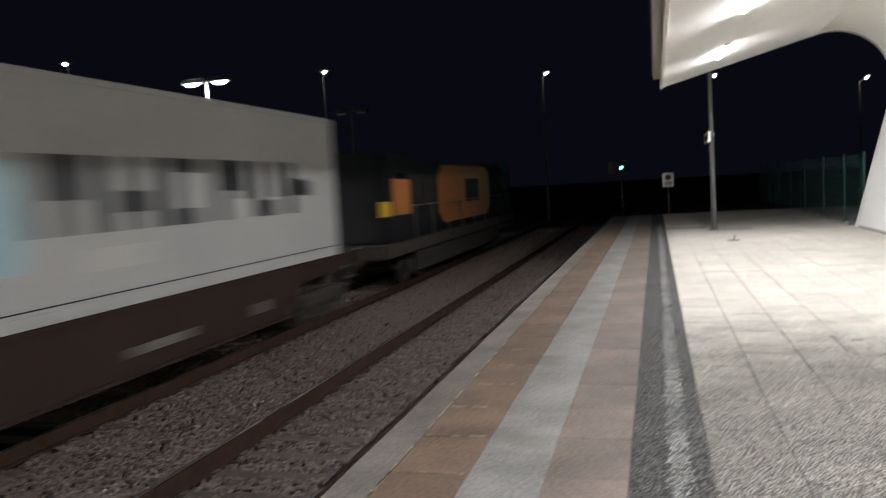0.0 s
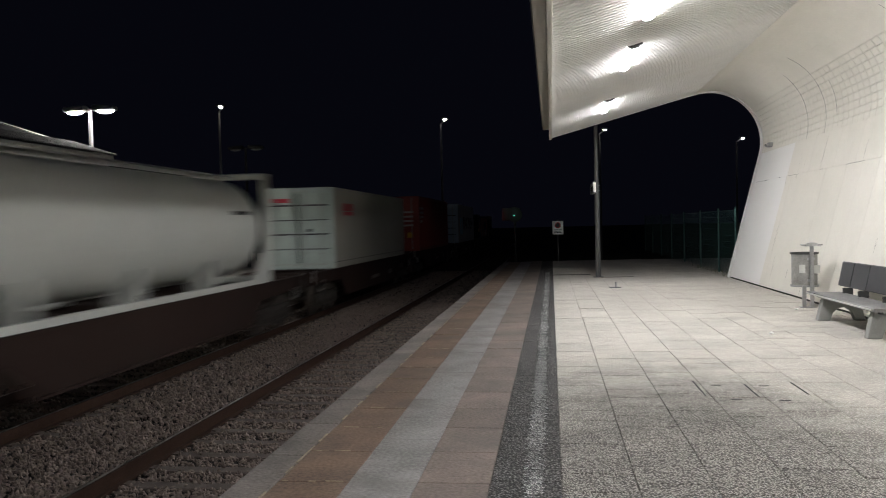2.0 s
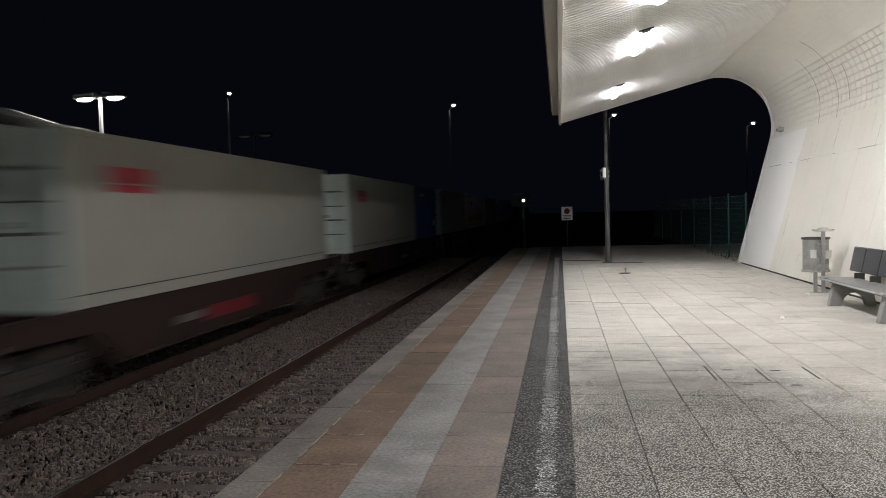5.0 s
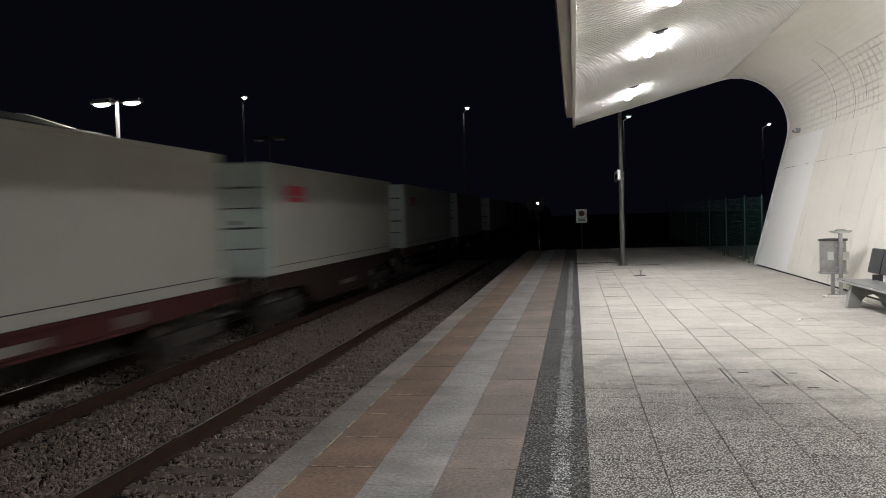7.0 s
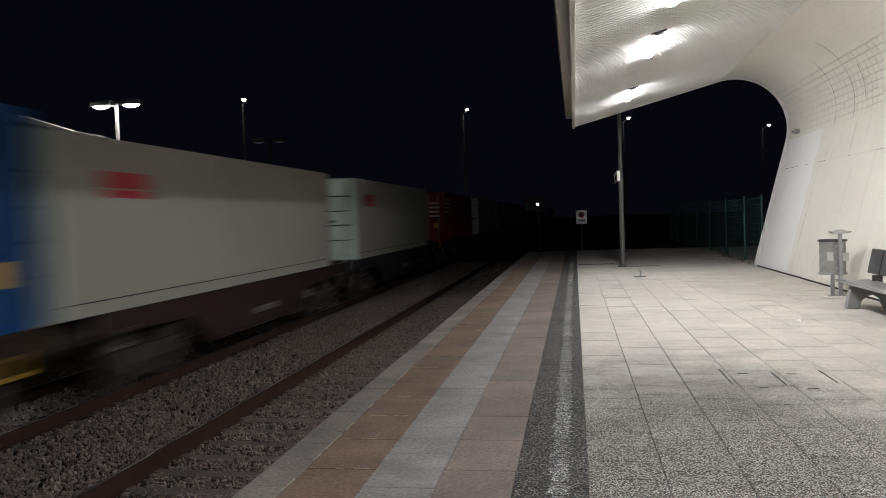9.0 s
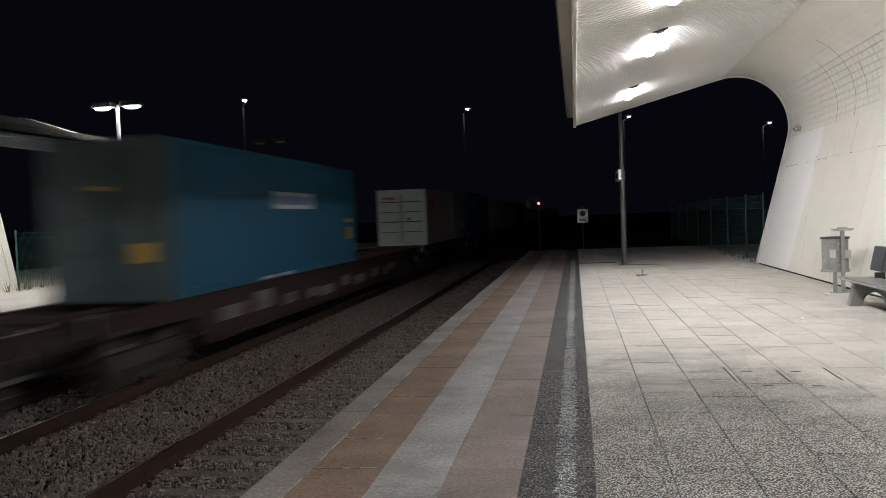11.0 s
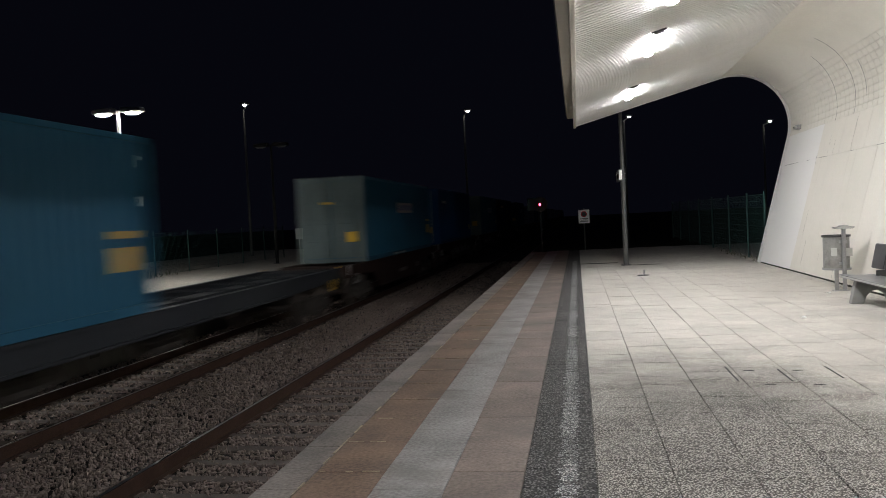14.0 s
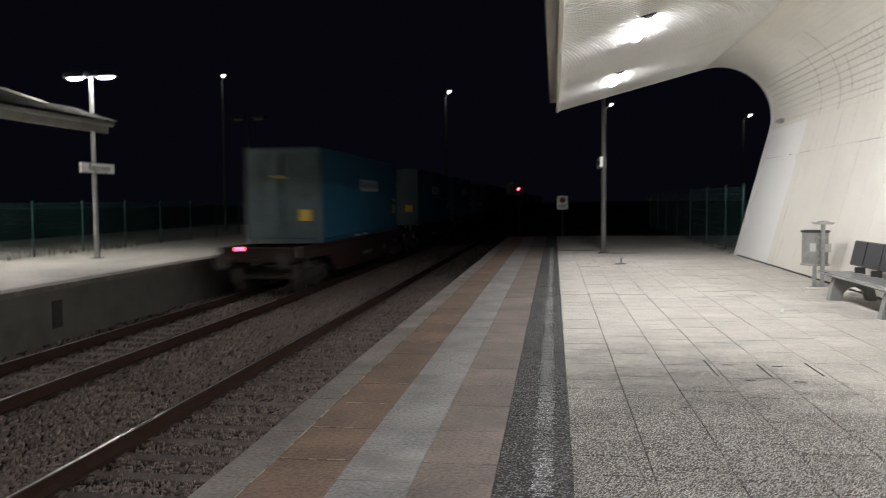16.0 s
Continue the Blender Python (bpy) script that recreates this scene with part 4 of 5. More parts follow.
for x, y, l in ((1.52, 8.6, 0.75), (2.02, 8.5, 0.6), (2.52, 8.6, 0.6)):
    tagged(boxes("drain_slot", [(x - 0.009, x + 0.009, y - l / 2, y + l / 2, 0.003, 0.0065)], M["seam"]), "dark narrow drain slot in the paving", "drain slot", "drain slots in the paving")
for x, y in ((1.78, 8.05), (2.22, 8.02), (1.72, 8.75), (2.2, 8.72)):
    tagged(boxes("lifting_hole", [(x - 0.05, x + 0.05, y - 0.012, y + 0.012, 0.003, 0.0065)], M["seam"]), "small dark lifting hole in the paving", "lifting hole", "lifting holes in the paving")
for x0, x1, y, d in ((1.7, 2.6, 25.9, 0.18), (-0.05, 1.3, 27.3, 0.3)):
    tagged(boxes("drain_grating", [(x0, x1, y, y + d, 0.003, 0.008)], M["seam"]), "dark grating set across the paving", "grating", "gratings in the paving")
for x, y in ((3.31, 12.68), (4.62, 15.95)):
    bm = bmesh.new()
    bmesh.ops.create_icosphere(bm, subdivisions=2, radius=0.034)
    for v in bm.verts:
        v.co *= 1 + 0.5 * noise.noise(v.co * 30 + Vector((x, y, 0)))
        v.co.z = max(v.co.z, -0.02) * 0.7 + 0.014
    tagged(part("litter", bm, M["paper"], at=pose(x, y, 0.002)), "crumpled scrap of white paper on the paving", "litter", "litter on the platform")

# notice at the platform's end
th = thing("notice_sign", pose(0.33, 37.3, 0), "white notice with red ring on a post", "sign")
bm = bmesh.new()
cyl(bm, (0, 0.04, 0), (0, 0.04, 1.95), 0.03, n=10)
part("post", bm, M["darkmetal"], th)
boxes("board", [(-0.25, 0.25, -0.012, 0.012, 1.25, 1.87)], M["signwhite"], th, "white board", 0.004)
bm = bmesh.new()
cyl(bm, (0, -0.013, 1.67), (0, -0.019, 1.67), 0.14, n=28)
part("ring", bm, M["signred"], th, "red ring")
bm = bmesh.new()
cyl(bm, (0, -0.02, 1.67), (0, -0.023, 1.67), 0.10, n=28)
part("ring_field", bm, M["signblack"], th, "dark pictogram field")
for z, w in ((1.46, 0.18), (1.40, 0.15), (1.34, 0.17)):
    boxes("text_bar", [(-w, w, -0.018, -0.0125, z - 0.015, z + 0.015)], M["signblack"], th)


# small notice on the opposite platform
th = thing("notice_post", pose(-13.7, 38.2, 0), "small grey notice on a thin pale post", "sign")
bm = bmesh.new()
cyl(bm, (0, 0, 0), (0, 0, 1.5), 0.025, n=10)
part("post", bm, M["galv"], th, "thin galvanised post", True)
boxes("board", [(-0.18, 0.18, -0.045, -0.027, 1.12, 1.66)], M["greymetal"], th, "grey notice board", 0.004)
boxes("board_edge", [(0.181, 0.20, -0.05, -0.025, 1.12, 1.68)], M["signwhite"], th, "pale board edge", 0.003)


# fences: posts and wire mesh
def fence(name, x, ys, h, label):
    th = thing(name, pose(x, 0, 0), label, "fence")
    for y in ys:
        bm = bmesh.new()
        cyl(bm, (0, y, -0.02), (0, y, h + 0.05), 0.032, n=8)
        cyl(bm, (0, y, h + 0.05), (0, y, h + 0.08), 0.036, 0.01, 8)
        part("post", bm, M["green"], th)
    for a, b in zip(ys, ys[1:]):
        bm = bmesh.new()
        n = int((b - a) / 0.1)
        for i in range(n + 1):
            y = a + (b - a) * i / n
            box(bm, 0.03, 0.034, y - 0.0035, y + 0.0035, 0.05, h)
        for k in range(11):
            z = 0.06 + (h - 0.08) * k / 10
            box(bm, 0.034, 0.038, a, b, z - 0.0035, z + 0.0035)
        part("mesh_panel", bm, M["green"], th)
    return th


fence("fence", 5.60, [25.4, 27.9, 31.2, 34.9, 38.5, 42, 45.5, 49], 2.05, "dark green wire mesh fence at the platform edge")
fence("fence", -17.0, [22.1, 24.4, 27.2, 30.1, 33.0, 35.9, 38.8, 41.7, 44.6], 1.78, "dark green wire mesh fence behind the opposite platform")


def tufts(name, spots, label, seed):
    rg = random.Random(seed)
    bm = bmesh.new()
    for x, y, n, h in spots:
        for _ in range(n):
            a, t = rg.uniform(0, 6.28), rg.uniform(0.05, 0.45)
            p = Vector((x + rg.gauss(0, 0.12), y + rg.gauss(0, 0.22), 0))
            top = p + Vector((math.cos(a) * t * h, math.sin(a) * t * h, h * rg.uniform(0.4, 1)))
            w = Vector((-math.sin(a), math.cos(a), 0)) * 0.012
            mid = p.lerp(top, 0.55) + Vector((0, 0, 0.06 * h))
            v = [bm.verts.new(q) for q in (p - w, p + w, mid + w * 0.7, top, mid - w * 0.7)]
            bm.faces.new((v[0], v[1], v[2], v[4]))
            bm.faces.new((v[4], v[2], v[3]))
    return tagged(part(name, bm, M["grass"]), label, "weeds", kind="stuff")


rg = random.Random(8)
tufts("weeds", [(-16.75 + rg.uniform(-0.1, 0.15), 20.5 + i * 0.42, rg.randint(1, 9), rg.uniform(0.2, 0.75)) for i in range(26)], "tall dry weeds along the fence", 2)
tufts("weeds", [(5.45, 25.6 + i * 0.35, rg.randint(2, 9), rg.uniform(0.08, 0.22)) for i in range(18)], "low dry weeds at the fence foot", 3)


# street lamps in the dark beyond
def street_lamp(x, y, z, s=1.0):
    th = thing("street_lamp", pose(x, y, -1.45), "tall grey street lamp, lit, far off in the dark", "street lamp", "street lamps beyond the station")
    H = z + 1.45
    bm = bmesh.new()
    cyl(bm, (0, 0, 0), (0, 0, H), 0.11, 0.06, 10)
    part("pole", bm, M["postgrey"], th)
    bm = bmesh.new()
    cyl(bm, (0, 0, H - 0.05), (0.45 * s, -0.5, H + 0.2), 0.045, n=8)
    part("arm", bm, M["galv"], th)
    bm = bmesh.new()
    box(bm, 0.3 * s - 0.16, 0.3 * s + 0.34, -0.95, -0.35, H + 0.2, H + 0.32)
    bev(bm, 0.04)
    head = part("lamp_head", bm, M["greymetal"], th)
    bm = bmesh.new()
    bmesh.ops.create_uvsphere(bm, u_segments=12, v_segments=8, radius=1, matrix=Matrix.Translation((0.3 * s + 0.09, -0.68, H + 0.17)) @ Matrix.Diagonal((0.12, 0.16, 0.09, 1)))
    part("lens", bm, M["farled"], head, "lit lens")


for dx, dy, dz, r in ((-0.39, 0.921, 0.15, 52), (-0.128, 0.992, 0.133, 58), (0.068, 0.998, 0.113, 66), (0.224, 0.974, 0.094, 74), (-0.638, 0.770, 0.163, 47)):
    street_lamp(dx * r - 0.4, dy * r + 0.7, 1.75 + dz * r - 0.17)


# signal with a turning colour spectacle behind one opening
sg = thing("railway_signal", pose(-2.13, 48.0, 0), "railway light signal on a dark mast beside the track", "signal")
bm = bmesh.new()
cyl(bm, (0, 0.3, -1.45), (0, 0.3, 2.8), 0.07, n=10)
part("mast", bm, M["darkmetal"], sg)
bm = bmesh.new()
for i in range(28):
    a, b = 2 * math.pi * i / 28, 2 * math.pi * (i + 1) / 28
    ri, ro = 0.07, 0.46
    v = [bm.verts.new((r * math.cos(t), y, 2.35 + r * math.sin(t))) for y in (-0.03, -0.015) for r, t in ((ri, a), (ro, a), (ro, b), (ri, b))]
    for f in ((0, 1, 2, 3), (7, 6, 5, 4), (0, 3, 7, 4), (1, 5, 6, 2)):
        bm.faces.new([v[k] for k in f])
bmesh.ops.remove_doubles(bm, verts=bm.verts[:], dist=0.0005)
bmesh.ops.recalc_face_normals(bm, faces=bm.faces[:])
part("backboard", bm, M["signblack"], sg, "black round backboard with one opening")
boxes("case", [(-0.75, 0.3, 0.06, 0.25, 2.0, 2.75)], M["signblack"], sg, "", 0.02)
boxes("side_shield", [(-0.6, -0.3, -0.034, -0.031, 2.0, 2.7)], M["signblack"], sg)
bm = bmesh.new()
cyl(bm, (0, -0.004, 0), (0, 0.004, 0), 0.05, n=10)
SPECT = part("spectacle", bm, M["darkmetal"], sg)
for k, (nm, lens) in enumerate((("green", "siggreen"), ("clear", "sigwhite"), ("red", "sigred"))):
    a = radians(120 * k)
    bm = bmesh.new()
    c = Vector((0.22 * math.cos(a), 0, 0.22 * math.sin(a)))
    bmesh.ops.create_uvsphere(bm, u_segments=12, v_segments=8, radius=1, matrix=Matrix.Translation(c) @ Matrix.Diagonal((0.1, 0.03, 0.1, 1)))
    part("lens", bm, M[lens], SPECT, nm + " signal lens")


# ---------------------------------------------------------------- the freight train
FLOOR = 0.40          # underside of the containers
TALL = {"grey": 3.10, "red": 3.10, "teal": 3.04, "navy": 3.04, "blue": 3.04}      # the others stand 2.80 high


def ribbed_side(s, L, H, w=1.22, pitch=0.28, depth=0.036):
    bm = bmesh.new()
    n = int((L - 0.36) / pitch)
    y0 = -n * pitch / 2
    prev = None
    for i in range(n):
        for dy, dx in ((0, 0), (0.07, 0), (0.14, depth), (0.21, depth)):
            row = [bm.verts.new((s * (w - 0.012 - dx), y0 + i * pitch + dy, z)) for z in (0.14, H - 0.1)]
            if prev:
                bm.faces.new((prev[0], row[0], row[1], prev[1]))
            prev = row
    bmesh.ops.recalc_face_normals(bm, faces=bm.faces[:])
    return bm


def container_shell(th, L, H, material, smooth_side, rear):
    w = 1.235 if smooth_side else 1.22
    core = w if smooth_side else w - 0.07
    boxes("body", [(-core, core, -L / 2 + 0.06, L / 2 - 0.04, 0.12, H - 0.05)], material, th)
    for s in (-1, 1):
        if not smooth_side:
            part("ribbed_side", ribbed_side(s, L, H), material, th, "corrugated side sheet")
        boxes("bottom_rail", [(s * (w + 0.006), s * (w - 0.08), -L / 2 + 0.16, L / 2 - 0.16, 0.0, 0.16)], material, th, "", 0.008)
        boxes("top_rail", [(s * (w + 0.006), s * (w - 0.08), -L / 2 + 0.16, L / 2 - 0.16, H - 0.10, H)], material, th, "", 0.008)
        for e in (-1, 1):
            bm = bmesh.new()
            box(bm, s * (w + 0.004), s * (w - 0.16), e * L / 2, e * (L / 2 - 0.16), 0.118, H - 0.118)
            for z in (0.0, H - 0.118):
                box(bm, s * (w + 0.01), s * (w - 0.18), e * (L / 2 + 0.005), e * (L / 2 - 0.18), z, z + 0.118)
            part("corner_post", bm, rear if e < 0 else material, th)
        if smooth_side:
            n = int(L / 2.4)
            for i in range(1, n):
                y = -L / 2 + L * i / n
                boxes("joint_strip", [(s * (w + 0.003), s * (w - 0.02), y - 0.025, y + 0.025, 0.235, H - 0.11)], material, th)
    for e in (-1, 1):
        for z0, z1, nm in ((0, 0.14, "sill"), (H - 0.14, H, "header")):
            y0, y1 = sorted((e * L / 2, e * (L / 2 - 0.1)))
            boxes(nm, [(-w + 0.18, w - 0.18, y0, y1, z0, z1)], rear if e < 0 else material, th)


def decal(name, y0, y1, z0, z1, material, parent, label="", x=1.236):
    return boxes(name, [(x, x + 0.006, y0, y1, z0, z1)], material, parent, label)


def container(kind, L):
    """kind: white, grey, red, maroon, blue, navy, teal; the short blue one is lower."""
    HC = TALL.get(kind, 2.80) if L > 7 else 2.80
    look_of = {
        "white": ("reefer", "reeferdoor", "off-white smooth-sided container with a red mark, on a wagon"),
        "grey": ("greybox", "greydoor", "light grey container with dark side markings, on a wagon"),
        "red": ("redbox", "redbox", "oxide red corrugated container on a flat wagon"),
        "maroon": ("maroon", "maroon", "maroon corrugated container on a flat wagon"),
        "blue": ("blue", "blue", "bright blue corrugated container on a flat wagon"),
        "navy": ("navy", "navy", "dark blue corrugated container on a flat wagon"),
        "teal": ("teal", "tealdoor", "weathered light blue container with a white side panel"),
    }[kind]
    th = thing("container", pose(TRACK_B, 0, FLOOR), look_of[2], "container", "containers on the train")
    smooth_side = kind in ("white", "grey")
    container_shell(th, L, HC, M[look_of[0]], smooth_side, M[look_of[1]])
    r = -L / 2
    # two door leaves at the rear
    for s in (-1, 1):
        bm = bmesh.new()
        box(bm, s * 0.02, s * 1.08, r - 0.015, r + 0.05, 0.16, HC - 0.15)
        for k in range(5 if smooth_side else 4):
            z = 0.30 + k * (0.5 if smooth_side else 0.62)
            box(bm, s * 0.10, s * 1.02, r - 0.035, r - 0.012, z, z + (0.36 if smooth_side else 0.46))
        bev(bm, 0.006)
        leaf = part("door_leaf", bm, M[look_of[1]], th, "container door leaf")
        for k in range(4 if smooth_side else 0):
            z = 0.665 + k * 0.5
            boxes("door_seam", [(s * 0.06, s * 1.05, r - 0.022, r - 0.0155, z, z + 0.035 + 0.02 * (k % 2))], M["logodark"], leaf, "dark seam across the door")
        if smooth_side:
            boxes("door_seal", [(s * 0.022, s * 0.045, r - 0.03, r - 0.0155, 0.2, HC - 0.2)], M["logodark"], leaf, "black rubber seal")
        for x in (0.22, 0.82):
            bm = bmesh.new()
            cyl(bm, (s * x, r - 0.06, 0.08), (s * x, r - 0.06, HC - 0.08), 0.02, n=6)
            for z in (0.5, 1.1, 2.2):
                box(bm, s * x - 0.05, s * x + 0.05, r - 0.08, r - 0.02, z, z + 0.05)
            part("lock_bar", bm, M["galv"] if kind != "teal" else M["tealdoor"], leaf)
    if smooth_side:
        boxes("line", [(1.236, 1.242, -L / 2 + 0.16, L / 2 - 0.16, 0.205, 0.225)], M["logodark"], th, "thin dark line above the bottom rail")
    if kind == "white":
        for k in range(4):
            decal("red_mark", r + 1.35 + k * 0.35, r + 1.66 + k * 0.35, 2.0, 2.27, M["logored"], th)
        decal("red_mark", r + 1.4, r + 2.7, 1.84, 1.97, M["logored"], th)
        boxes("red_mark", [(-0.95, -0.3, r - 0.043, r - 0.036, 2.30, 2.44)], M["logored"], th)
        boxes("placard", [(0.30, 0.48, r - 0.043, r - 0.036, 1.28, 1.38)], M["logodark"], th)
    if kind == "grey":
        for k in range(6):                 # bold dark marking, drawn as plain blocks
            y = r + 3.6 + k * 1.36
            decal("dark_block", y, y + 0.34, 1.05, 2.08, M["logodark"], th)
            lo, hi = ((1.5, 2.08), (1.3, 1.6), (1.05, 1.3), (1.55, 2.08), (1.05, 1.35), (1.4, 1.75))[k]
            decal("dark_block", y + 0.34, y + 0.8, lo, hi, M["logodark"], th)
            if k != 2:
                decal("dark_block", y + 0.8, y + 1.1, 1.05 if k in (0, 1) else 1.4, 2.08 if k != 5 else 1.7, M["logodark"], th)
            else:
                decal("dark_block", y + 0.34, y + 0.95, 1.86, 2.08, M["logodark"], th)
        decal("pale_square", r + 1.35, r + 3.25, 0.65, 2.0, M["logoblue"], th)
        bm = bmesh.new()                   # pale star
        pts = [((0.42 if q % 2 == 0 else 0.2) * math.cos(math.pi * q / 7), (0.42 if q % 2 == 0 else 0.2) * math.sin(math.pi * q / 7)) for q in range(14)]
        face = bm.faces.new([bm.verts.new((1.243, r + 2.3 + a, 1.35 + b)) for a, b in pts])
        top = bmesh.ops.extrude_face_region(bm, geom=[face])["geom"]
        bmesh.ops.translate(bm, verts=[g for g in top if isinstance(g, bmesh.types.BMVert)], vec=(0.006, 0, 0))
        bmesh.ops.recalc_face_normals(bm, faces=bm.faces[:])
        part("pale_star", bm, M["pale"], th)
        decal("code_panel", r + 4.6, r + 5.8, 0.55, 0.85, M["pale"], th)
    if kind in ("red", "maroon"):
        for z in (1.6, 1.85, 2.1, 2.35):
            decal("code_bar", r + 0.45, r + 0.45 + (1.1 if z > 1.7 else 0.8), z, z + 0.13, M["pale"], th, x=1.222)
            boxes("code_bar", [(0.3, 0.9, r - 0.043, r - 0.036, z - 0.2, z - 0.1)], M["pale"], th)
        for z in (0.6, 1.0, 1.4):
            boxes("code_bar", [(-0.95, -0.45, r - 0.043, r - 0.036, z, z + 0.09)], M["pale"], th)
        boxes("placard", [(0.55, 0.85, r - 0.044, r - 0.036, 0.75, 1.05)], M["yellow"], th, "yellow placard")
    if kind == "teal":
        f = L / 2
        board = decal("white_panel", r + 5.3, r + 8.3, 1.72, 2.15, M["pale"], th, "white side panel", x=1.222)
        for k in range(6):
            y = r + 5.5 + k * 0.46
            boxes("dark_bar", [(1.229, 1.233, y, y + 0.3, 1.82, 2.05)], M["logonavy"], board)
        decal("placard", f - 1.05, f - 0.55, 0.75, 1.15, M["yellow"], th, "yellow placard", x=1.222)
        decal("code_bar", f - 1.05, f - 0.5, 1.3, 1.42, M["yellow"], th, x=1.222)
        boxes("placard", [(0.55, 0.95, r - 0.09, r - 0.082, 0.72, 1.08)], M["yellow"], th, "yellow placard")
        boxes("code_bar", [(-0.35, 0.1, r - 0.044, r - 0.036, 2.08, 2.16)], M["yellow"], th)
        for y in (r + 4.4, r + 5.6):
            decal("rail_mark", y, y + 0.75, 0.03, 0.10, M["pale"], th, x=1.222)
    if kind in ("blue", "navy"):
        f = L / 2
        decal("placard", f - 1.15, f - 0.6, 0.6, 0.95, M["yellow"] if kind == "blue" else M["worn"], th, x=1.222)
        boxes("placard", [(0.35, 0.8, r - 0.09, r - 0.082, 0.62, 0.95)], M["yellow"], th)
        if kind == "navy":
            decal("ochre_band", r + 1.0, r + 3.6, 2.2, 2.42, M["yellow"], th, "faded ochre marking", x=1.222)
            for z in (1.7, 1.9, 2.1):
                decal("code_bar", f - 1.0, f - 0.4, z, z + 0.07, M["worn"], th, x=1.222)
        else:
            decal("pale_bar", r + 1.2, r + 2.6, 2.25, 2.4, M["pale"], th, x=1.222)
    return th


def tank_container(kind, L):
    mt = M["tank"] if kind == "plain" else M["creamtank"]
    th = thing("tank_container", pose(TRACK_B, 0, FLOOR),
               "white cylindrical tank container in a steel frame" if kind == "plain" else "cream cylindrical tank container with blue markings", "tank container", "containers on the train")
    R, zc = 1.24, 1.44
    bm = bmesh.new()
    prof = [(-L / 2 + 0.25, 0.0), (-L / 2 + 0.28, 0.45), (-L / 2 + 0.38, 0.8), (-L / 2 + 0.6, 1.06), (-L / 2 + 0.85, R), (L / 2 - 0.85, R), (L / 2 - 0.6, 1.06), (L / 2 - 0.38, 0.8), (L / 2 - 0.28, 0.45), (L / 2 - 0.25, 0.0)]
    n = 40
    rings = [[bm.verts.new((r * math.cos(2 * math.pi * i / n), y, zc + r * math.sin(2 * math.pi * i / n))) for i in range(n)] if r else [bm.verts.new((0, y, zc))] for y, r in prof]
    for a, b in zip(rings, rings[1:]):
        for i in range(n):
            j = (i + 1) % n
            if len(a) == 1:
                bm.faces.new((a[0], b[j], b[i]))
            elif len(b) == 1:
                bm.faces.new((a[i], a[j], b[0]))
            else:
                bm.faces.new((a[i], a[j], b[j], b[i]))
    bmesh.ops.recalc_face_normals(bm, faces=bm.faces[:])
    part("tank", bm, mt, th, smooth=True)
    for e in (-1, 1):
        bm = bmesh.new()
        y0, y1 = sorted((e * L / 2, e * (L / 2 - 0.16)))
        for s in (-1, 1):
            box(bm, s * 1.22, s * 1.06, y0, y1, 0, 2.86)
        box(bm, -1.22, 1.22, y0, y1, 0, 0.16)
        box(bm, -1.22, 1.22, y0, y1, 2.72, 2.86)
        for s in (-1, 1):                   # gusset plates reaching to the shell
            v = [bm.verts.new(p) for p in ((s * 1.21, e * (L / 2 - 0.16), 0.1), (s * 1.21, e * (L / 2 - 1.3), 0.1), (s * 1.19, e * (L / 2 - 0.16), 1.1))]
            w = [bm.verts.new(q.co + Vector((-s * 0.03, 0, 0))) for q in v]
            bm.faces.new(v), bm.faces.new(w[::-1])
            for i in range(3):
                bm.faces.new((v[i], v[(i + 1) % 3], w[(i + 1) % 3], w[i]))
        bmesh.ops.recalc_face_normals(bm, faces=bm.faces[:])
        part("end_frame", bm, mt, th)
    for y in (-L / 4, 0, L / 4):
        for s in (-1, 1):
            boxes("saddle", [(s * 1.1, s * 0.5, y - 0.1, y + 0.1, 0, 0.7)], mt, th)
    boxes("walkway", [(-0.3, 0.3, -L / 2 + 0.3, L / 2 - 0.3, 2.76, 2.80)], M["galv"], th)
    for s in (-1, 1):
        boxes("bottom_rail", [(s * 1.22, s * 1.1, -L / 2 + 0.16, L / 2 - 0.16, 0.0, 0.13)], mt, th)
    if kind != "plain":
        boxes("blue_square", [(1.0, 1.19, -3.3, -2.1, 1.63, 2.16)], M["logonavy"], th, "dark blue square")
        for k in range(8):
            for z, x in ((1.60, 1.232), (1.80, 1.196)):
                boxes("dark_bar", [(1.08, x, -1.2 + k * 0.6, -0.72 + k * 0.6, z, z + 0.07)], M["logonavy"], th)
    else:
        for z in (0.75, 1.4, 1.75):
            decal("code_bar", L / 2 - 2.4, L / 2 - 1.4, z, z + 0.09, M["logodark"], th, x=1.02 if z < 1 else 1.21)
    return th


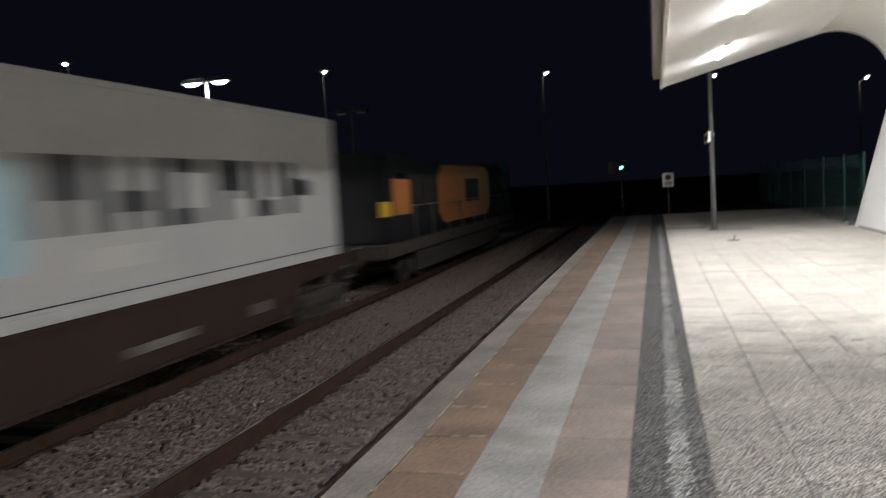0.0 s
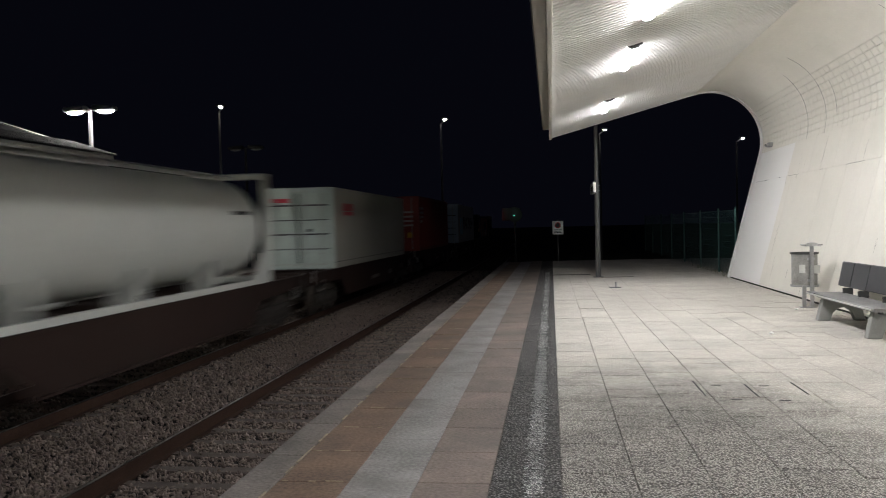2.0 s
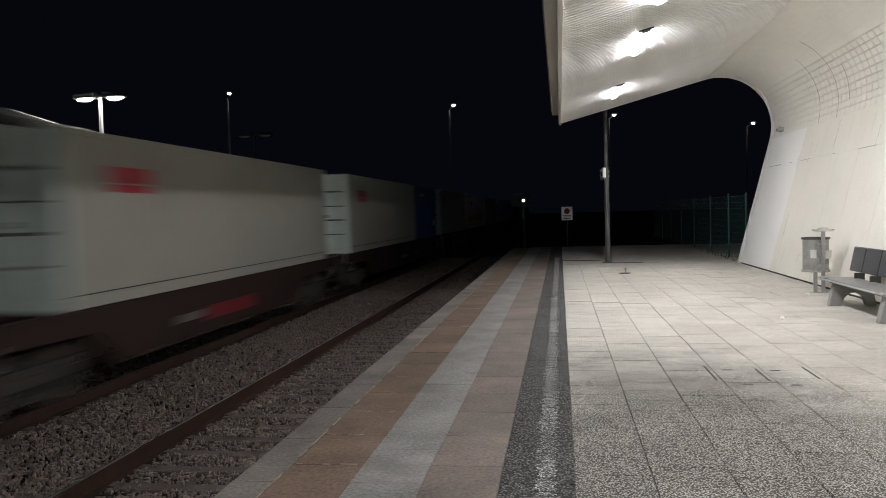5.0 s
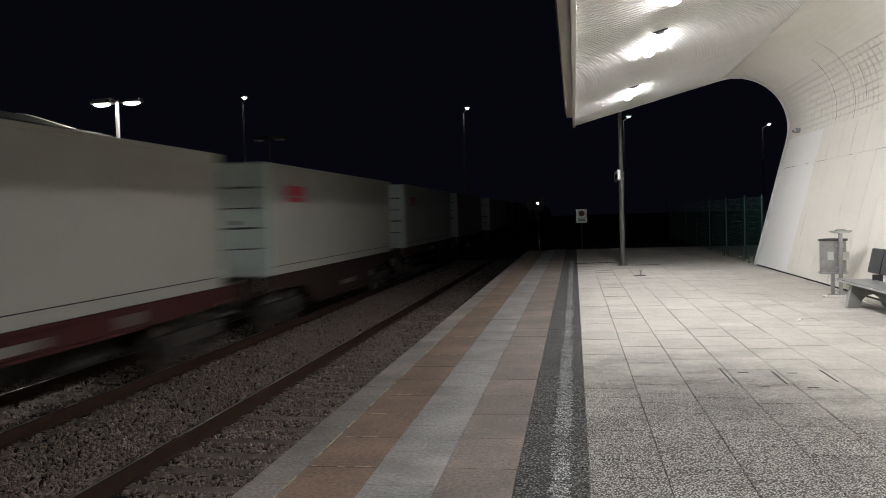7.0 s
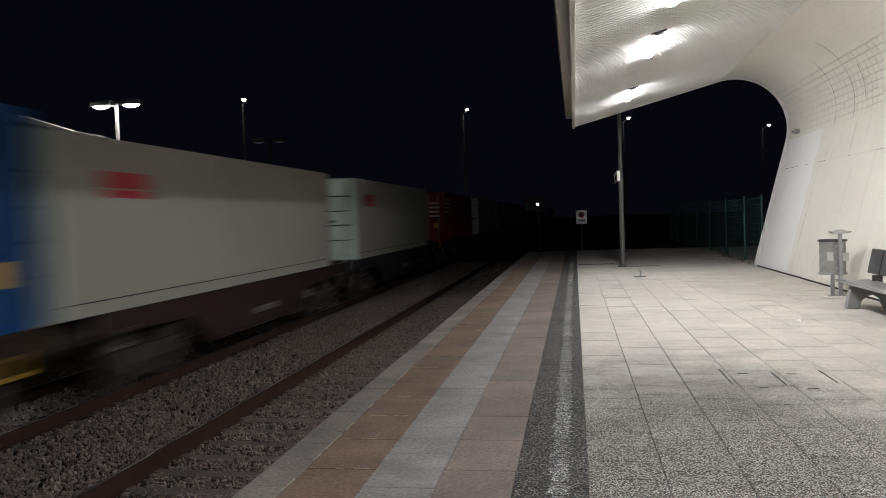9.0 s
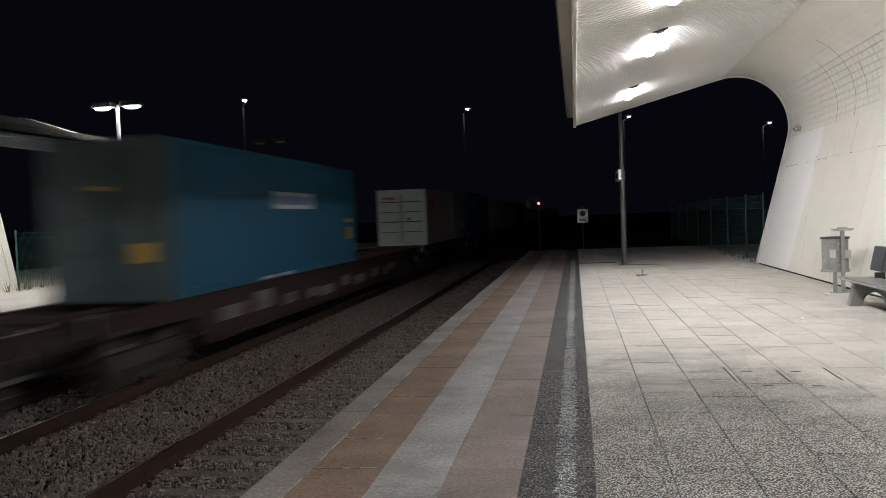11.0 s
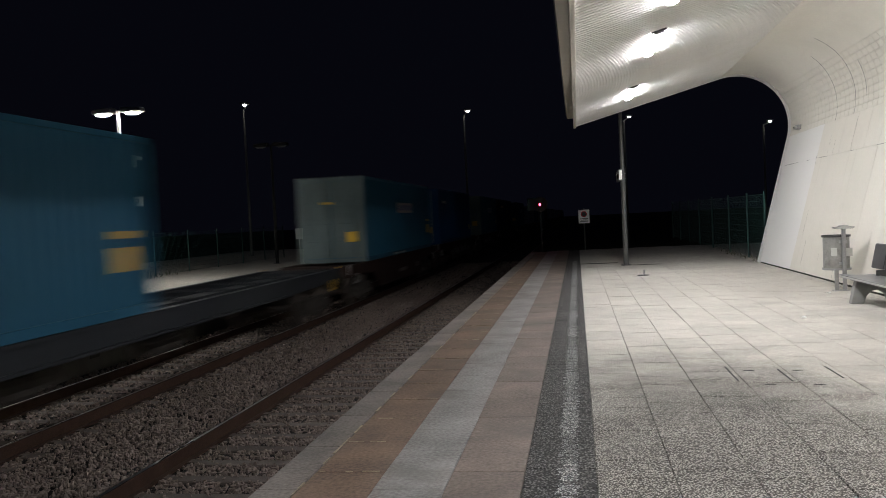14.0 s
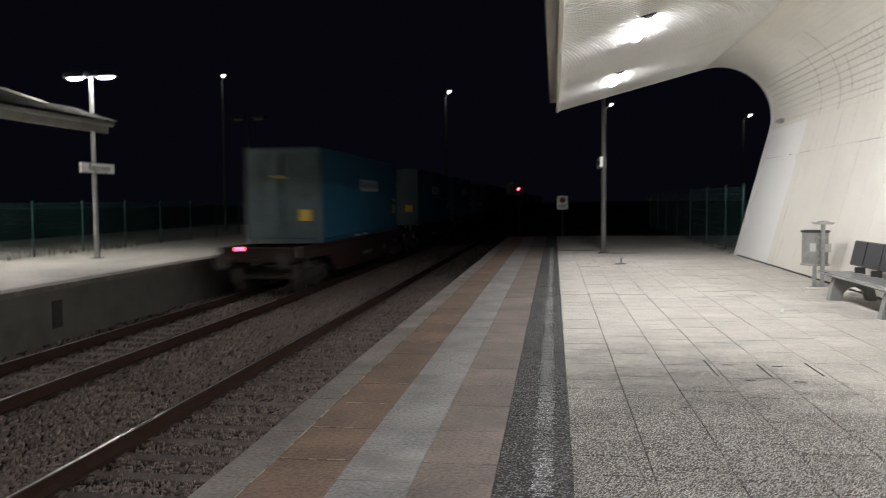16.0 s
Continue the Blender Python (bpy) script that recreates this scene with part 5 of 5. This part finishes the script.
def bogie(parent, y):
    bm = bmesh.new()
    for s in (-1, 1):
        v = box(bm, s * 0.98, s * 1.10, -1.25, 1.25, 0.42, 0.70)
        for e in (-0.9, 0.9):
            box(bm, s * 0.94, s * 1.16, e - 0.17, e + 0.17, 0.28, 0.62)
        for k in (-0.3, 0.0, 0.3):
            cyl(bm, (s * 1.05, k, 0.3), (s * 1.05, k, 0.58), 0.09, n=8)
        box(bm, s * 0.95, s * 1.12, -0.42, 0.42, 0.2, 0.3)
    box(bm, -1.0, 1.0, -0.25, 0.25, 0.4, 0.72)
    ob = part("bogie", bm, M["underframe"], parent, "grimy steel bogie", at=pose(0, y, 0))
    for e in (-0.9, 0.9):
        bm = bmesh.new()
        for s in (-1, 1):
            cyl(bm, (s * (GAUGE / 2 - 0.065), e, 0.46), (s * (GAUGE / 2 + 0.06), e, 0.46), 0.455, n=28)
            cyl(bm, (s * (GAUGE / 2 - 0.09), e, 0.46), (s * (GAUGE / 2 - 0.06), e, 0.46), 0.485, n=28)
            cyl(bm, (s * (GAUGE / 2 + 0.05), e, 0.46), (s * (GAUGE / 2 + 0.1), e, 0.46), 0.2, n=14)
        cyl(bm, (-0.8, e, 0.46), (0.8, e, 0.46), 0.085, n=10)
        part("wheelset", bm, M["wheel"], ob, "steel wheelset")
    return ob


def wagon(L, paint, marks, tail=False):
    names = {"wagonred": "red-brown", "wagonbrown": "grimy brown", "wagonblack": "blackened"}
    th = thing("flat_wagon", pose(TRACK_B, 0, RAIL), names[paint] + " container flat wagon on two bogies", "wagon", "wagons of the train")
    deck = FLOOR - RAIL
    h = L / 2 - 0.62
    bm = bmesh.new()
    for s in (-1, 1):
        # fish-belly side sill
        low = deck - 0.42 if "s" in marks else 0.40
        prof = [(-h, deck - 0.03), (h, deck - 0.03), (h, deck - 0.36), (h - 3.1, deck - 0.42), (h - 4.0, low), (-h + 4.0, low), (-h + 3.1, deck - 0.42), (-h, deck - 0.36)]
        v = [bm.verts.new((s * 1.20, y, z)) for y, z in prof]
        w = [bm.verts.new((s * 1.13, y, z)) for y, z in prof]
        bm.faces.new(v), bm.faces.new(w[::-1])
        for i in range(len(prof)):
            j = (i + 1) % len(prof)
            bm.faces.new((v[i], v[j], w[j], w[i]))
        box(bm, s * 1.26, s * 1.08, -h, h, deck - 0.07, deck - 0.005)
        box(bm, s * 1.25, s * 1.13, -h + 4.0, h - 4.0, low - 0.02, low + 0.03)
    k = -h + 1.0
    while k < h:
        box(bm, -1.14, 1.14, k - 0.07, k + 0.07, deck - 0.28, deck - 0.04)
        k += 1.9
    for e in (-1, 1):
        box(bm, -1.25, 1.25, e * h, e * (h - 0.18), deck - 0.42, deck - 0.01)
    box(bm, -0.25, 0.25, -h, h, deck - 0.45, deck - 0.1)
    bmesh.ops.recalc_face_normals(bm, faces=bm.faces[:])
    part("underframe", bm, M[paint], th)
    for e in (-1, 1):
        bogie(th, e * (h - 1.9))
        for s in (-1, 1):
            bm = bmesh.new()
            cyl(bm, (s * 0.92, e * h, 1.04), (s * 0.92, e * (h + 0.5), 1.04), 0.11, n=12)
            cyl(bm, (s * 0.92, e * (h + 0.5), 1.04), (s * 0.92, e * (h + 0.56), 1.04), 0.24, n=20)
            part("buffer", bm, M["underframe"], th)
        boxes("coupling_hook", [(-0.06, 0.06, e * h, e * (h + 0.45), 0.95, 1.08)], M["underframe"], th)
        trim = M["yellow"] if "y" in marks else M["galv"]
        for s in (-1, 1):
            bm = bmesh.new()
            box(bm, s * 1.27, s * 1.24, e * (h - 0.5), e * (h - 0.9), deck - 0.62, deck - 0.56)
            box(bm, s * 1.27, s * 1.24, e * (h - 0.5), e * (h - 0.53), deck - 0.62, deck - 0.3)
            box(bm, s * 1.27, s * 1.24, e * (h - 0.87), e * (h - 0.9), deck - 0.62, deck - 0.3)
            part("step", bm, trim, th)
            y0, y1 = sorted((e * (h - 0.05), e * (h + 0.03)))
            boxes("hand_rail", [(s * 1.24, s * 1.2, y0, y1, deck - 0.3, deck + 0.05)], trim, th)
    rg = random.Random(int(L * 100) + len(marks))
    if "g" in marks:                        # pale painted-over patches
        y = -h + 4.5
        while y < h - 5:
            l = rg.uniform(0.5, 1.3)
            z = rg.uniform(0.5, 0.75)
            decal("pale_patch", y, y + l, z, z + rg.uniform(0.25, 0.45), M["worn"], th, x=1.201)
            y += l + rg.uniform(0.2, 1.2)
    if "p" in marks:
        decal("red_patch", -1.2, 1.6, 0.62, 0.92, M["maroon"], th, "faded red painted patch", x=1.201)
        decal("pale_patch", -2.4, -1.3, 0.72, 0.88, M["worn"], th, x=1.201)
    if "y" in marks and "s" not in marks:
        decal("yellow_plate", -3.2, -1.4, 0.55, 0.85, M["yellow"], th, "yellow plate", x=1.201)
        decal("pale_patch", 1.0, 2.2, 0.66, 0.74, M["worn"], th, x=1.201)
    if "w" in marks:
        z = 1.06 if "s" in marks else 0.66
        decal("pale_patch", -0.5, 0.9, z, z + 0.14, M["worn"], th, x=1.201)
        decal("pale_patch", 3.0, 3.5, z, z + 0.2, M["worn"], th, x=1.201)
    for y in (-1.8, 2.4):
        bm = bmesh.new()
        cyl(bm, (0.3, y, 0.55), (0.3, y + 1.2, 0.55), 0.2, n=12)
        part("air_tank", bm, M["underframe"], th)
    if tail:
        bm = bmesh.new()
        box(bm, -0.70, -0.40, -h - 0.09, -h - 0.02, deck - 0.12, deck + 0.06)
        bev(bm, 0.02)
        lamp = part("tail_lamp_case", bm, M["darkmetal"], th)
        bm = bmesh.new()
        cyl(bm, (-0.55, -h - 0.095, deck - 0.03), (-0.55, -h - 0.125, deck - 0.03), 0.065, n=18)
        part("tail_lens", bm, M["taillight"], lamp, "glowing red tail lens")
    return th


def locomotive(L):
    th = thing("locomotive", pose(TRACK_B, 0, RAIL), "dark grey freight locomotive with orange cab panels", "locomotive")
    r = -L / 2
    bm = bmesh.new()
    box(bm, -1.45, 1.45, r + 0.6, L / 2 - 0.6, 0.95, 1.35)
    box(bm, -1.3, 1.3, r + 4.0, L / 2 - 4.0, 0.3, 0.95)
    bev(bm, 0.04)
    part("frame", bm, M["underframe"], th)
    bm = bmesh.new()
    box(bm, -1.05, 1.05, r + 3.2, L / 2 - 3.2, 1.35, 3.7)
    bev(bm, 0.12, 2)
    part("engine_hood", bm, M["locogrey"], th, "dark grey engine hood")
    for e in (-1, 1):
        bm = bmesh.new()
        vs = box(bm, -1.42, 1.42, e * (L / 2 - 3.3), e * (L / 2 - 0.8), 1.35, 3.85)
        for v in vs:
            if abs(v.co.y) > L / 2 - 1 and v.co.z > 3:
                v.co.y -= e * 0.55
        bev(bm, 0.08, 2)
        cab = part("cab", bm, M["locogrey"], th, "dark grey cab")
        for s in (-1, 1):
            boxes("cab_panel", [(s * 1.425, s * 1.429, *sorted((e * (L / 2 - 3.1), e * (L / 2 - 1.2))), 1.5, 2.05)], M["locogrey"], cab, "dark cab side")
            boxes("window", [(s * 1.425, s * 1.434, *sorted((e * (L / 2 - 2.8), e * (L / 2 - 1.7))), 2.6, 3.3)], M["glass"], cab)
        bogie(th, e * (L / 2 - 4.6))
    for k in range(7):
        y = r + 4.4 + k * 1.6
        boxes("grille", [(1.05, 1.055, y, y + 1.1, 1.8, 3.2)], M["underframe"], th)
    bm = bmesh.new()
    prof = [(-3.0, 2.0), (-2.3, 1.55), (5.2, 1.55), (5.9, 2.0), (5.9, 3.3), (5.2, 3.6), (-2.3, 3.6), (-3.0, 3.1)]
    face = bm.faces.new([bm.verts.new((1.062, a, b)) for a, b in prof])
    top = bmesh.ops.extrude_face_region(bm, geom=[face])["geom"]
    bmesh.ops.translate(bm, verts=[g for g in top if isinstance(g, bmesh.types.BMVert)], vec=(0.01, 0, 0))
    bmesh.ops.recalc_face_normals(bm, faces=bm.faces[:])
    big = part("orange_panel", bm, M["orange"], th, "orange side panel with cut corners")
    boxes("dark_emblem", [(1.073, 1.08, 1.2, 3.6, 2.2, 3.1)], M["locogrey"], big)
    boxes("orange_panel", [(1.43, 1.437, -9.0, -7.4, 2.1, 3.1)], M["orange"], th, "small orange panel")
    boxes("yellow_panel", [(1.43, 1.437, -10.2, -9.2, 2.1, 2.5)], M["yellow"], th, "yellow warning panel")
    boxes("handrail", [(1.40, 1.43, r + 3.3, L / 2 - 3.3, 2.3, 2.33)] + [(1.40, 1.43, r + 3.5 + k * 2, r + 3.53 + k * 2, 1.35, 2.33) for k in range(6)], M["galv"], th)
    return th


W, T = 13.1, 12.6
# kind, length, middle along the train, wagon from / to, wagon paint, wagon marks
TRAIN = [
    ("grey", 12.9, 10.94, 1.4, 19.2, "wagonbrown", "w"),
    ("red", T, -8.25, -16.9, 1.4, "wagonbrown", "w"),
    ("white", W, -26.0, -35.6, -16.9, "wagonbrown", "w"),
    ("plain", W, -45.35, -53.3, -35.6, "wagonbrown", ""),
    ("white", W, -61.68, -69.1, -53.3, "wagonred", "ws"),
    ("marked", 13.6, -77.35, -85.1, -69.1, "wagonbrown", ""),
    ("white", W, -92.34, -99.4, -85.1, "wagonred", "ws"),
    ("blue20", 6.7, -103.95, 0, 0, "", ""),
    ("white", W, -114.17, -122.0, -99.4, "wagonbrown", "w"),
    ("white", 13.6, -130.44, -140.4, -122.0, "wagonbrown", "p"),
    ("white", W, -150.2, -158.2, -140.4, "wagonblack", "y"),
    ("white", W, -166.3, -174.2, -158.2, "wagonred", "ws"),
    ("white", W, -182.2, -190.0, -174.2, "wagonbrown", "w"),
    ("white", W, -197.98, -206.4, -190.0, "wagonred", "ws"),
    ("maroon", 12.2, -214.43, -223.3, -206.4, "wagonblack", "y"),
    ("white", W, -233.17, -240.7, -223.3, "wagonblack", "w"),
    ("white", W, -249.4, -255.6, -240.7, "wagonbrown", "w"),
    ("blue", 12.6, -262.6, -270.4, -255.6, "wagonbrown", "y"),
    ("white", W, -279.3, -287.6, -270.4, "wagonred", "ws"),
    ("teal", T, -305.2, -314.6, -287.6, "wagonbrown", "g"),
    ("navy", 13.4, -328.3, -336.9, -314.6, "wagonbrown", "w"),
    ("teal", T, -344.9, -353.9, -336.9, "wagonbrown", "g"),
    ("blue", 12.8, -363.82, -371.4, -353.9, "wagonbrown", "g"),
    ("teal", 12.7, -379.4, -388.6, -371.4, "wagonbrown", "w"),
    ("teal", 12.9, -406.65, -414.2, -388.6, "wagonblack", "ys"),
    ("teal", 12.9, -422.1, -431.5, -414.2, "wagonbrown", "w"),
    ("teal", 12.4, -440.56, -449.6, -431.5, "wagonbrown", "w"),
]
SPEED, SLOWING = 29.77, -0.0352
MOVING = []
built = {}
for i, (kind, L, mid, w0, w1, paint, marks) in enumerate(TRAIN):
    key = (kind, L)
    if key in built:
        ob = copy_thing(built[key], pose(TRACK_B, 0, FLOOR))
    elif kind in ("plain", "marked"):
        ob = built[key] = tank_container(kind, L)
    else:
        ob = built[key] = container("blue" if kind == "blue20" else kind, L)
    MOVING.append((ob, mid, FLOOR))
    if paint:
        MOVING.append((wagon(w1 - w0, paint, marks, i == len(TRAIN) - 1), (w0 + w1) / 2, RAIL))
MOVING.append((locomotive(21.0), 30.0, RAIL))


def motions():
    for ob, s, z in MOVING:
        walk(ob, [(t, pose(TRACK_B, s - 0.2 + SPEED * t + SLOWING * t * t / 2, z)) for t in (0.0, 2.0, 4.0, 6.0, 8.0, 10.0, 12.0, 14.0, 16.0)])
    # the signal's spectacle turns from green to clear to red
    walk(SPECT, [(t, pose(-0.22, 0.02, 2.35, 0, a, 0)) for t, a in ((0.0, 0), (1.7, 0), (2.1, 60), (2.5, 120), (9.8, 120), (10.1, 180), (10.5, 240), (16.0, 240))])


motions()
